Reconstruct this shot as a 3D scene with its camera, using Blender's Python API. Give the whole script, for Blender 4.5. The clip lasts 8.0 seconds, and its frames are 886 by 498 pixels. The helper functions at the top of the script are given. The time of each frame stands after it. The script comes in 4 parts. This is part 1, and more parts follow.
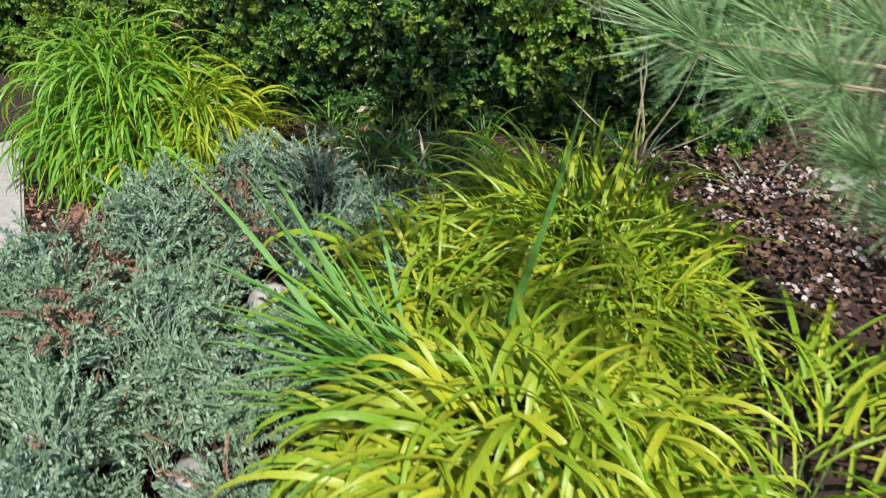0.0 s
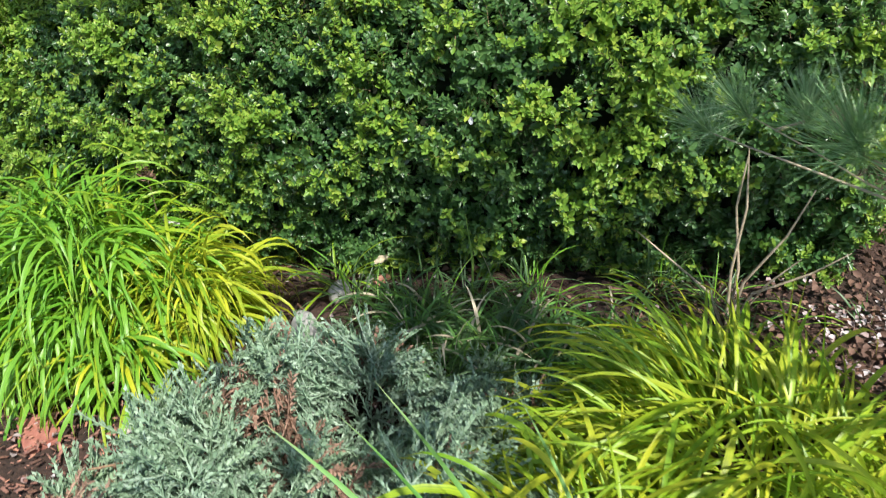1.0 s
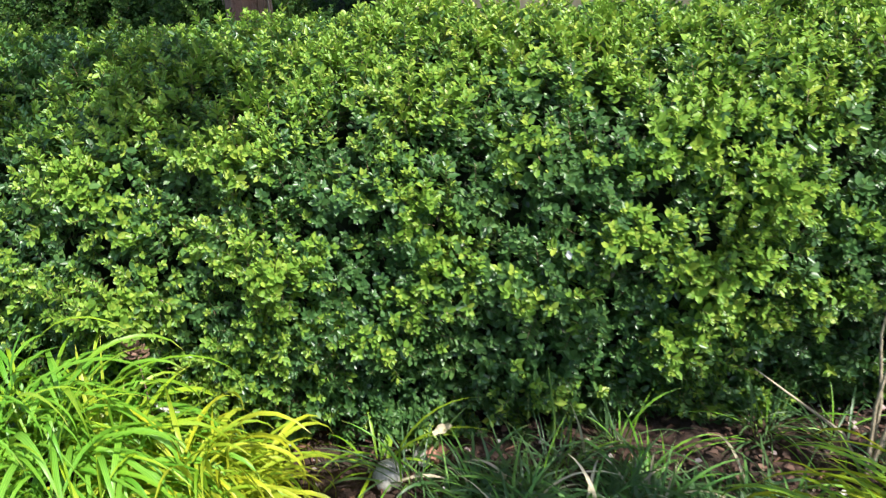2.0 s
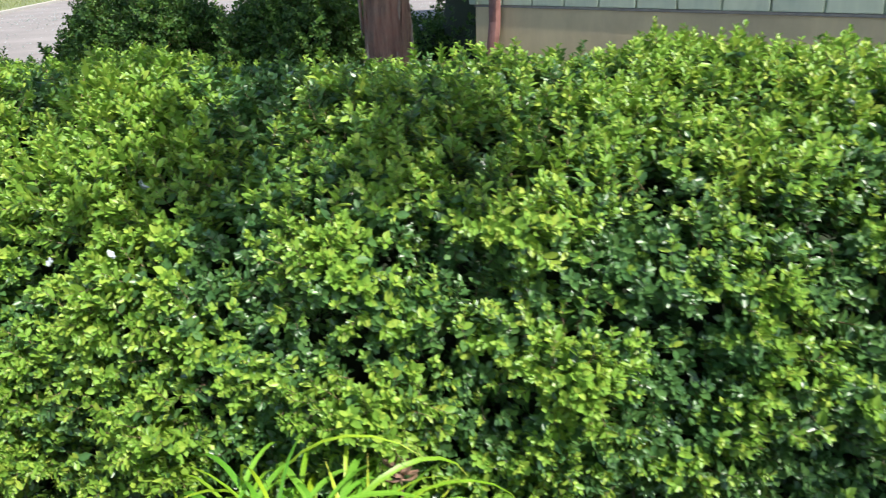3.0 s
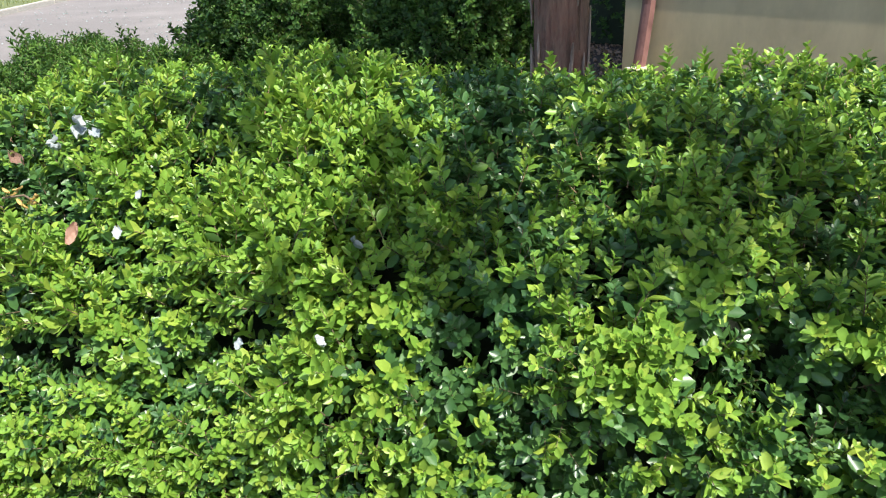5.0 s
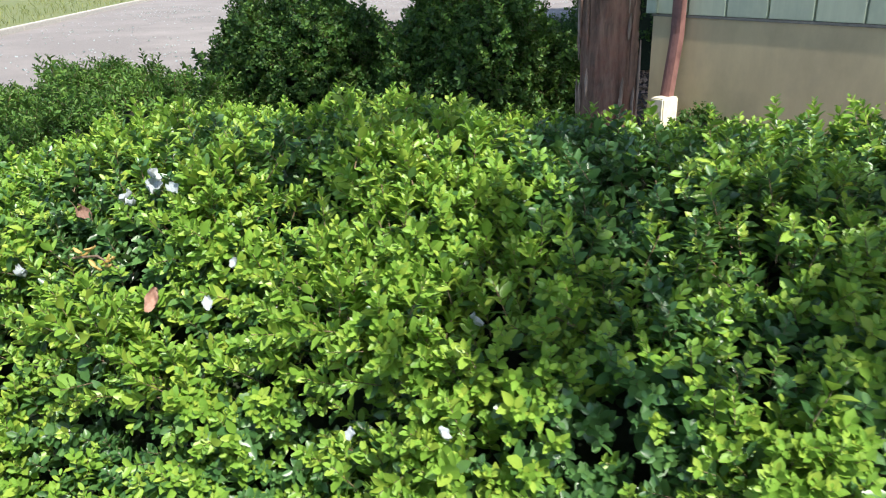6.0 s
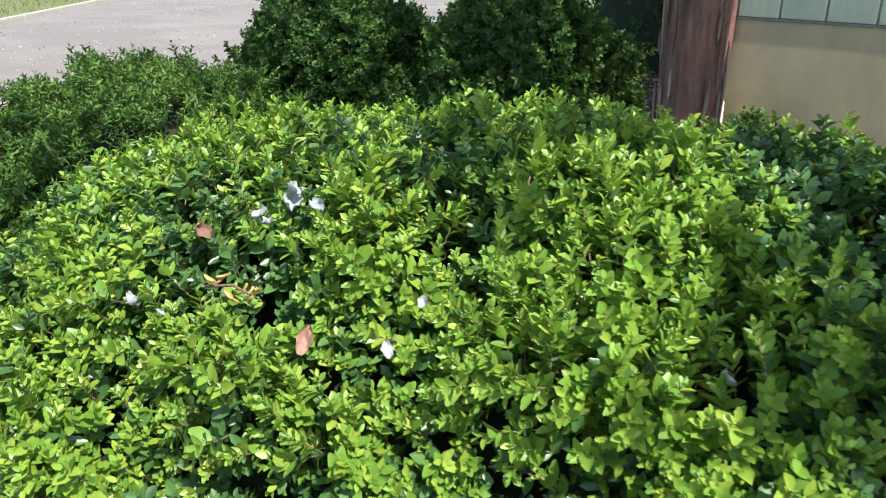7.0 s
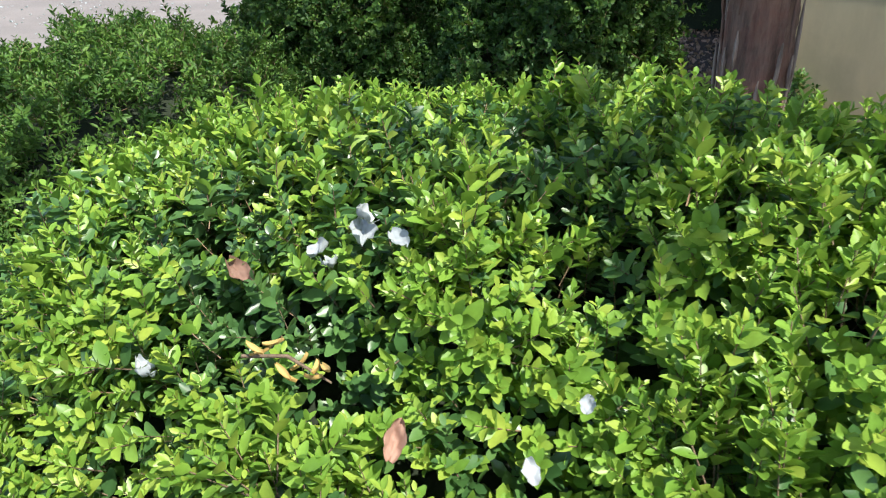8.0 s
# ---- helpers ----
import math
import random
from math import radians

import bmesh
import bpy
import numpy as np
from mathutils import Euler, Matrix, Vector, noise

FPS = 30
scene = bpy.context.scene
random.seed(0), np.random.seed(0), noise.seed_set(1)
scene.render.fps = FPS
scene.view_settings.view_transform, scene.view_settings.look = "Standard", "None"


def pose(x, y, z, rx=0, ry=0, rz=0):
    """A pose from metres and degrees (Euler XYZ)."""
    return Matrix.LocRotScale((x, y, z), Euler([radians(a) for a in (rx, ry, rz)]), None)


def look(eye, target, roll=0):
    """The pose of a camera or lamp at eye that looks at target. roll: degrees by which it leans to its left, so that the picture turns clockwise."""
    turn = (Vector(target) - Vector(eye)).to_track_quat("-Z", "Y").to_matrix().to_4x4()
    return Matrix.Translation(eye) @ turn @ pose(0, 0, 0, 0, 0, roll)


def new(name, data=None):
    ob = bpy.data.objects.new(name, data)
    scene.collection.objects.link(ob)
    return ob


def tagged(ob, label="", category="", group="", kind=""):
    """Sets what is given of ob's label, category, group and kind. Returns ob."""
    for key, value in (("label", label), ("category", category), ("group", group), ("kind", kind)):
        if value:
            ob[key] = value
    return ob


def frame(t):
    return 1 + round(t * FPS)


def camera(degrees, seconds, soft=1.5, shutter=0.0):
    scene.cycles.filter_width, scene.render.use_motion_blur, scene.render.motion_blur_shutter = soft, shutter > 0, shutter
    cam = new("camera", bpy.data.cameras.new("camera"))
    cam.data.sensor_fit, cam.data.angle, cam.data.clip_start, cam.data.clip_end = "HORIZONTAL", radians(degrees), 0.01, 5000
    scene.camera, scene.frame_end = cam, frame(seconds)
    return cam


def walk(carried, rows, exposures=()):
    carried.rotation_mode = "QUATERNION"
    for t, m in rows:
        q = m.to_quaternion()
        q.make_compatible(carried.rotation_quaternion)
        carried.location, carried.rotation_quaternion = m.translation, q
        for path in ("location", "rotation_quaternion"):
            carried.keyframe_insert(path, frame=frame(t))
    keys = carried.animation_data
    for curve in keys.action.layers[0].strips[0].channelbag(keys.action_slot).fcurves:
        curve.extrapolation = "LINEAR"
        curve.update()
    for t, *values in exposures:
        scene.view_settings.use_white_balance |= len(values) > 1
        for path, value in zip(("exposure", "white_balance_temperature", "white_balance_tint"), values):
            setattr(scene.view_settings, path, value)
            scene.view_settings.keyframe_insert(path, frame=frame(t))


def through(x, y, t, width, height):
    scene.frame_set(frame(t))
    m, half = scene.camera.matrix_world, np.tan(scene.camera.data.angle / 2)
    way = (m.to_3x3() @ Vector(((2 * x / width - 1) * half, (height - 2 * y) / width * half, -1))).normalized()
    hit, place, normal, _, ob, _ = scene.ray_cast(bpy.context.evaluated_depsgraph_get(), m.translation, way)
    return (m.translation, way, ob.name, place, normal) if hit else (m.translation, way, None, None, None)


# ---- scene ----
cam = camera(60.4, 8.0, 1.1, 0.2)
PATH = [
    (0, (0.571, 1.148, 1.232), (-0.459, 2.396, 0.057), -4.9),
    (0.5, (0.262, 1.258, 1.241), (-0.732, 2.577, 0.113), -6.0),
    (1, (-0.055, 1.319, 1.247), (-0.902, 2.808, 0.214), -4.5),
    (1.2, (-0.156, 1.337, 1.257), (-0.959, 2.866, 0.25), -4.5),
    (2.3, (-0.868, 1.54, 1.159), (-1.37, 3.333, 0.427), -3.0),
    (2.5, (-0.991, 1.581, 1.155), (-1.506, 3.376, 0.438), -3.0),
    (3, (-1.293, 1.654, 1.166), (-1.888, 3.428, 0.459), -1.9),
    (3.5, (-1.506, 1.781, 1.19), (-2.2, 3.515, 0.476), -1.3),
    (4, (-1.6, 1.878, 1.186), (-2.342, 3.588, 0.461), -1.6),
    (4.5, (-1.646, 1.913, 1.176), (-2.408, 3.602, 0.424), -1.6),
    (4.7, (-1.67, 1.919, 1.179), (-2.452, 3.594, 0.415), -2.0),
    (5.8, (-1.82, 1.943, 1.211), (-2.638, 3.623, 0.497), -1.5),
    (6, (-1.888, 1.957, 1.221), (-2.686, 3.647, 0.51), -1.4),
    (6.5, (-2.053, 1.961, 1.218), (-2.827, 3.663, 0.509), -0.8),
    (7, (-2.19, 2.008, 1.204), (-2.97, 3.705, 0.487), -0.3),
    (7.5, (-2.323, 2.136, 1.189), (-3.106, 3.818, 0.443), -0.6),
    (8, (-2.421, 2.213, 1.184), (-3.17, 3.879, 0.369), -0.7),
]
walk(cam, [(t, look(eye, target, roll)) for t, eye, target, roll in PATH], [(0, 0.26), (0.5, 0.46), (1.0, 0.72), (2.3, 1.02), (4.0, 0.96), (8.0, 0.94)])

# ---- world, sun ----
SUN_TO = Vector((0.79, -0.53, 1.22)).normalized()
world = bpy.data.worlds.new("sky")
scene.world = world
world.use_nodes = True
wn = world.node_tree.nodes
sky = wn.new("ShaderNodeTexSky")
sky.sky_type = "NISHITA"
sky.sun_disc = False
sky.sun_elevation = math.asin(SUN_TO.z)
sky.sun_rotation = math.atan2(SUN_TO.x, SUN_TO.y)
wn["Background"].inputs[1].default_value = 0.135
world.node_tree.links.new(sky.outputs[0], wn["Background"].inputs[0])
sun = new("sun", bpy.data.lights.new("sun", "SUN"))
sun.data.energy, sun.data.angle, sun.data.color = 4.9, radians(0.6), (1.0, 0.95, 0.87)
sun.matrix_world = look((0, 0, 20), Vector((0, 0, 20)) - SUN_TO)

# ---- materials ----


def material(name):
    m = bpy.data.materials.new(name)
    m.use_nodes = True
    nt = m.node_tree
    return m, nt, nt.nodes["Principled BSDF"], nt.nodes["Material Output"]


def ramp(nt, fac, stops):
    r = nt.nodes.new("ShaderNodeValToRGB")
    els = r.color_ramp.elements
    while len(els) < len(stops):
        els.new(0.5)
    for e, (p, c) in zip(els, stops):
        e.position, e.color = p, (*c, 1)
    nt.links.new(fac, r.inputs[0])
    return r.outputs[0]


def noise_tex(nt, scale, detail=4, rough=0.6, vector=None):
    n = nt.nodes.new("ShaderNodeTexNoise")
    n.inputs["Scale"].default_value, n.inputs["Detail"].default_value, n.inputs["Roughness"].default_value = scale, detail, rough
    if vector:
        nt.links.new(vector, n.inputs["Vector"])
    return n.outputs[0]


def coords(nt, stretch=(1, 1, 1)):
    g = nt.nodes.new("ShaderNodeNewGeometry")
    mp = nt.nodes.new("ShaderNodeMapping")
    mp.inputs["Scale"].default_value = stretch
    nt.links.new(g.outputs["Position"], mp.inputs[0])
    return mp.outputs[0]


def mixed(nt, fac, a, b, mode="MIX"):
    x = nt.nodes.new("ShaderNodeMix")
    x.data_type, x.blend_type = "RGBA", mode
    for sock, v in ((x.inputs[0], fac), (x.inputs[6], a), (x.inputs[7], b)):
        if isinstance(v, (int, float)):
            sock.default_value = v
        elif isinstance(v, tuple):
            sock.default_value = (*v, 1)
        else:
            nt.links.new(v, sock)
    return x.outputs[2]


def bump(nt, bsdf, height, strength, distance):
    b = nt.nodes.new("ShaderNodeBump")
    b.inputs["Strength"].default_value, b.inputs["Distance"].default_value = strength, distance
    nt.links.new(height, b.inputs["Height"])
    nt.links.new(b.outputs[0], bsdf.inputs["Normal"])


def island(nt):
    """A random value for each loose piece and each object."""
    g = nt.nodes.new("ShaderNodeNewGeometry")
    o = nt.nodes.new("ShaderNodeObjectInfo")
    a = nt.nodes.new("ShaderNodeMath")
    a.operation = "ADD"
    f = nt.nodes.new("ShaderNodeMath")
    f.operation = "FRACT"
    nt.links.new(g.outputs["Random Per Island"], a.inputs[0])
    nt.links.new(o.outputs["Random"], a.inputs[1])
    nt.links.new(a.outputs[0], f.inputs[0])
    return f.outputs[0]


def leaf_material(name, stops, patch, rough=0.4, through=0.3, grain=160.0, patch_scale=3.0, sheen=0.35):
    """Leaves: a hue for each leaf, drifting in patches over the plant, a little light through the blade."""
    m, nt, bsdf, out = material(name)
    col = ramp(nt, island(nt), stops)
    pos = coords(nt)
    big = noise_tex(nt, patch_scale, 3, 0.6, pos)
    sharp = ramp(nt, big, [(0.38, (0, 0, 0)), (0.68, (1, 1, 1))])
    col = mixed(nt, sharp, col, mixed(nt, 0.55, col, patch))
    fine = noise_tex(nt, grain, 3, 0.6, pos)
    col = mixed(nt, 0.35, col, ramp(nt, fine, [(0.3, (0.55, 0.55, 0.55)), (0.7, (1.0, 1.0, 1.0))]), "MULTIPLY")
    nt.links.new(col, bsdf.inputs["Base Color"])
    bsdf.inputs["Roughness"].default_value = rough
    bsdf.inputs["Specular IOR Level"].default_value = sheen
    t = nt.nodes.new("ShaderNodeBsdfTranslucent")
    nt.links.new(mixed(nt, 0.3, col, (0.27, 0.42, 0.04)), t.inputs[0])
    s = nt.nodes.new("ShaderNodeMixShader")
    s.inputs[0].default_value = through
    nt.links.new(bsdf.outputs[0], s.inputs[1])
    nt.links.new(t.outputs[0], s.inputs[2])
    nt.links.new(s.outputs[0], out.inputs[0])
    return m


def plain_material(name, dark, light, scale, rough=0.8, relief=0.4, depth=0.01, stretch=(1, 1, 1), stain=None, stain_scale=1.3, per_piece=False):
    """Weathered solid: two tones of grain, a broad stain, fine relief."""
    m, nt, bsdf, out = material(name)
    pos = coords(nt, stretch)
    g = noise_tex(nt, scale, 6, 0.65, pos)
    col = ramp(nt, g, [(0.3, dark), (0.7, light)])
    if stain:
        s = noise_tex(nt, stain_scale, 5, 0.65, coords(nt))
        col = mixed(nt, ramp(nt, s, [(0.45, (0, 0, 0)), (0.72, (0.8, 0.8, 0.8))]), col, stain)
    if per_piece:
        col = mixed(nt, 0.8, col, ramp(nt, island(nt), [(0.0, (0.45, 0.42, 0.42)), (0.6, (1, 1, 1)), (1.0, (1.5, 1.35, 1.2))]), "MULTIPLY")
    nt.links.new(col, bsdf.inputs["Base Color"])
    bsdf.inputs["Roughness"].default_value = rough
    bump(nt, bsdf, g, relief, depth)
    return m


def blade_material(name, edge, stripe, amount, dry=(0.5, 0.4, 0.1), rough=0.42, through=0.35):
    """Grass blades: stripes along the blade, a hue for each blade, paler dry tips."""
    m, nt, bsdf, out = material(name)
    uv = nt.nodes.new("ShaderNodeUVMap")
    sep = nt.nodes.new("ShaderNodeSeparateXYZ")
    nt.links.new(uv.outputs[0], sep.inputs[0])
    rnd = island(nt)
    w = nt.nodes.new("ShaderNodeTexWave")
    w.wave_type, w.bands_direction = "BANDS", "X"
    w.inputs["Scale"].default_value, w.inputs["Distortion"].default_value = 1.1, 0.6
    nt.links.new(uv.outputs[0], w.inputs["Vector"])
    st = ramp(nt, w.outputs[1], [(0.35, (0, 0, 0)), (0.65, (amount, amount, amount))])
    col = mixed(nt, st, edge, stripe)
    tone = ramp(nt, rnd, [(0.0, (0.55, 0.75, 0.5)), (0.5, (1, 1, 1)), (0.85, (1.08, 1.04, 0.8)), (1.0, (1.18, 1.05, 0.65))])
    col = mixed(nt, 0.9, col, tone, "MULTIPLY")
    tip = ramp(nt, sep.outputs[1], [(0.86, (0, 0, 0)), (1.0, (0.7, 0.7, 0.7))])
    col = mixed(nt, tip, col, dry)
    fine = noise_tex(nt, 90, 3, 0.6, coords(nt))
    col = mixed(nt, 0.3, col, ramp(nt, fine, [(0.3, (0.6, 0.6, 0.6)), (0.7, (1, 1, 1))]), "MULTIPLY")
    nt.links.new(col, bsdf.inputs["Base Color"])
    bsdf.inputs["Roughness"].default_value = rough
    t = nt.nodes.new("ShaderNodeBsdfTranslucent")
    nt.links.new(mixed(nt, 0.3, col, (0.5, 0.5, 0.02)), t.inputs[0])
    s = nt.nodes.new("ShaderNodeMixShader")
    s.inputs[0].default_value = through
    nt.links.new(bsdf.outputs[0], s.inputs[1])
    nt.links.new(t.outputs[0], s.inputs[2])
    nt.links.new(s.outputs[0], out.inputs[0])
    return m


M_HEDGE = leaf_material("hedge_leaf", [(0.0, (0.034, 0.090, 0.030)), (0.5, (0.072, 0.165, 0.046)), (1.0, (0.130, 0.250, 0.066))], (0.062, 0.17, 0.046), 0.36, 0.28, sheen=0.6)
M_FRESH = leaf_material("hedge_new_leaf", [(0.0, (0.13, 0.27, 0.038)), (0.55, (0.23, 0.40, 0.06)), (1.0, (0.41, 0.51, 0.08))], (0.22, 0.40, 0.05), 0.40, 0.35, sheen=0.45)
M_SHRUB = leaf_material("shrub_leaf", [(0.0, (0.021, 0.062, 0.014)), (0.6, (0.047, 0.115, 0.024)), (1.0, (0.12, 0.22, 0.042))], (0.03, 0.085, 0.018), 0.5, 0.28, sheen=0.3)
M_YEW = leaf_material("low_shrub_leaf", [(0.0, (0.045, 0.112, 0.022)), (0.6, (0.092, 0.20, 0.036)), (1.0, (0.17, 0.29, 0.055))], (0.075, 0.17, 0.03), 0.5, 0.28, sheen=0.3)
M_CANOPY = leaf_material("tree_leaf", [(0.0, (0.03, 0.09, 0.02)), (1.0, (0.09, 0.2, 0.04))], (0.06, 0.15, 0.03), 0.5, 0.3)
M_JUNIPER = leaf_material("juniper_needle", [(0.0, (0.12, 0.21, 0.135)), (0.5, (0.26, 0.39, 0.265)), (1.0, (0.40, 0.52, 0.41))], (0.25, 0.37, 0.19), 0.6, 0.1, patch_scale=5.0)
M_PINE = leaf_material("pine_needle", [(0.0, (0.12, 0.26, 0.09)), (0.5, (0.26, 0.44, 0.19)), (1.0, (0.56, 0.68, 0.43))], (0.24, 0.42, 0.18), 0.42, 0.2)
M_BROWN = leaf_material("dead_juniper", [(0.0, (0.20, 0.115, 0.08)), (1.0, (0.46, 0.30, 0.22))], (0.28, 0.17, 0.12), 0.7, 0.1)
M_LAWN = leaf_material("lawn_grass", [(0.0, (0.11, 0.15, 0.04)), (1.0, (0.24, 0.27, 0.09))], (0.27, 0.26, 0.11), 0.6, 0.2)
# near-black, so the shade between the inner twigs is in the colour
M_CORE = plain_material("core_shade", (0.007, 0.014, 0.005), (0.020, 0.032, 0.012), 60, 0.9)
M_TWIG = plain_material("twig_bark", (0.10, 0.065, 0.04), (0.26, 0.19, 0.12), 120, 0.85, per_piece=True)
M_PALE_TWIG = plain_material("pale_twig", (0.26, 0.21, 0.14), (0.50, 0.42, 0.30), 90, 0.8)
M_GREEN_STEM = plain_material("green_stem", (0.10, 0.2, 0.03), (0.2, 0.32, 0.06), 90, 0.6)
M_BARK = plain_material("red_cedar_bark", (0.075, 0.047, 0.036), (0.32, 0.20, 0.145), 34, 0.9, 1.0, 0.02, (1, 1, 0.12), (0.24, 0.085, 0.055), 5.0)
M_GREY_BARK = plain_material("weathered_bark", (0.16, 0.115, 0.09), (0.42, 0.33, 0.27), 60, 0.9, 0.8, 0.01, (1, 1, 0.2))
M_SOIL = plain_material("mulch_soil", (0.018, 0.011, 0.008), (0.066, 0.038, 0.026), 55, 0.95, 1.0, 0.02, stain=(0.10, 0.05, 0.036), stain_scale=4.5)
M_CHIP = plain_material("bark_chip", (0.055, 0.028, 0.020), (0.18, 0.098, 0.07), 120, 0.9, per_piece=True)
M_RED = plain_material("red_litter", (0.24, 0.11, 0.08), (0.42, 0.23, 0.17), 60, 0.8, per_piece=True)
M_ROAD = plain_material("old_asphalt", (0.135, 0.12, 0.11), (0.235, 0.212, 0.198), 140, 0.9, 0.5, 0.004, stain=(0.27, 0.243, 0.224), stain_scale=0.5)
M_KERB = plain_material("kerb_concrete", (0.33, 0.30, 0.26), (0.56, 0.53, 0.47), 30, 0.9, 0.4, 0.005)
M_FOUND = plain_material("foundation_render", (0.53, 0.435, 0.26), (0.63, 0.52, 0.31), 8, 0.9, 0.25, 0.006, (1, 1, 0.35), (0.40, 0.335, 0.21), 1.8)
M_SIDING = plain_material("green_grey_paint", (0.43, 0.49, 0.36), (0.53, 0.59, 0.44), 20, 0.6, 0.15, 0.003, (1, 1, 0.1), (0.28, 0.34, 0.28), 2.5)
M_TRIM = plain_material("shadow_trim", (0.12, 0.12, 0.11), (0.2, 0.2, 0.18), 30, 0.7)
M_SPOUT = plain_material("brown_downspout", (0.15, 0.073, 0.062), (0.24, 0.125, 0.11), 25, 0.45, 0.2, 0.003)
M_SPLASH = plain_material("cream_block", (0.62, 0.57, 0.42), (0.82, 0.77, 0.60), 30, 0.7, 0.3, 0.004)
M_STONE = plain_material("pale_stone", (0.24, 0.235, 0.215), (0.50, 0.49, 0.455), 40, 0.85, 0.6, 0.006)
M_SLAB = plain_material("paving_slab", (0.30, 0.28, 0.265), (0.46, 0.44, 0.41), 50, 0.9, 0.4, 0.004)
M_BRICK = plain_material("red_brick", (0.22, 0.075, 0.055), (0.40, 0.17, 0.125), 60, 0.9, 0.5, 0.004)
M_PETAL = leaf_material("fallen_petal", [(0.0, (0.28, 0.17, 0.15)), (0.5, (0.50, 0.41, 0.41)), (1.0, (0.74, 0.71, 0.71))], (0.6, 0.5, 0.5), 0.6, 0.25)
M_WHITE = leaf_material("white_petal", [(0.0, (0.42, 0.47, 0.50)), (1.0, (0.62, 0.65, 0.68))], (0.5, 0.55, 0.58), 0.6, 0.4, 60)
M_DRY = leaf_material("dry_leaf", [(0.0, (0.30, 0.17, 0.12)), (1.0, (0.50, 0.32, 0.24))], (0.36, 0.21, 0.15), 0.65, 0.15, 60)
M_DEAD = leaf_material("rusty_scrap", [(0.0, (0.085, 0.048, 0.036)), (1.0, (0.24, 0.145, 0.105))], (0.14, 0.08, 0.058), 0.75, 0.05, 60)
M_ORANGE = leaf_material("dead_sprig", [(0.0, (0.50, 0.33, 0.10)), (1.0, (0.66, 0.50, 0.20))], (0.5, 0.3, 0.08), 0.65, 0.2, 60)
M_STRAW = leaf_material("straw", [(0.0, (0.5, 0.42, 0.28)), (1.0, (0.75, 0.68, 0.5))], (0.6, 0.5, 0.35), 0.7, 0.2, 60)
M_GOLD = blade_material("golden_blade", (0.54, 0.57, 0.045), (0.25, 0.40, 0.04), 0.68)
M_LIME = blade_material("lime_blade", (0.36, 0.51, 0.035), (0.18, 0.36, 0.03), 0.8)
M_GREENBLADE = blade_material("green_blade", (0.22, 0.45, 0.05), (0.12, 0.33, 0.036), 0.8, (0.4, 0.35, 0.1))
M_STRAP = blade_material("blue_green_blade", (0.16, 0.36, 0.085), (0.09, 0.25, 0.05), 0.5, (0.3, 0.35, 0.2), 0.58, 0.25)
M_DARKGRASS = blade_material("dark_grass", (0.10, 0.20, 0.085), (0.07, 0.15, 0.06), 0.5, (0.3, 0.28, 0.12))

# ---- mesh tools ----
RNG = np.random.default_rng(7)
UP = np.array((0.0, 0.0, 1.0))


def unit(a):
    return a / np.maximum(np.linalg.norm(a, axis=-1, keepdims=True), 1e-9)


def quad_mesh(name, verts, quads, mats, slots=None, uvs=None, smooth=True):
    """A mesh from arrays: verts (n, 3), quads (m, 4), material slot for each quad, uv for each corner."""
    me = bpy.data.meshes.new(name)
    verts, quads = np.asarray(verts, np.float32), np.asarray(quads, np.int32)
    me.vertices.add(len(verts))
    me.vertices.foreach_set("co", verts.ravel())
    me.loops.add(quads.size)
    me.loops.foreach_set("vertex_index", quads.ravel())
    me.polygons.add(len(quads))
    me.polygons.foreach_set("loop_start", np.arange(0, quads.size, 4, dtype=np.int32))
    me.polygons.foreach_set("loop_total", np.full(len(quads), 4, np.int32))
    for m in mats:
        me.materials.append(m)
    if slots is not None:
        me.polygons.foreach_set("material_index", np.asarray(slots, np.int32))
    if smooth:
        me.polygons.foreach_set("use_smooth", np.ones(len(quads), bool))
    if uvs is not None:
        me.uv_layers.new(name="UVMap").data.foreach_set("uv", np.asarray(uvs, np.float32).ravel())
    me.update(calc_edges=True)
    me.validate()
    return me


def mesh_part(name, me, parent, label="", m=None, kind=""):
    ob = new(name, me)
    ob.parent = parent
    if m is not None:
        ob.matrix_basis = m
    return tagged(ob, label=label, kind=kind)


def part(name, bm, mat, parent, label="", m=None):
    me = bpy.data.meshes.new(name)
    bm.to_mesh(me)
    bm.free()
    me.materials.append(mat)
    return mesh_part(name, me, parent, label, m)


def thing(name, label, category, at=(0, 0, 0), group="", kind=""):
    ob = new(name)
    ob.location = at
    return tagged(ob, label, category, group, kind)


def solo(name, me, label, category, m=None, group="", kind=""):
    ob = new(name, me)
    if m is not None:
        ob.matrix_basis = m
    return tagged(ob, label, category, group, kind)


def box_bm(x0, y0, z0, x1, y1, z1, bevel=0.0):
    bm = bmesh.new()
    bmesh.ops.create_cube(bm, size=1, matrix=Matrix.LocRotScale(((x0 + x1) / 2, (y0 + y1) / 2, (z0 + z1) / 2), None, (x1 - x0, y1 - y0, z1 - z0)))
    if bevel:
        bmesh.ops.bevel(bm, geom=bm.edges[:], offset=bevel, segments=2, affect="EDGES")
    return bm


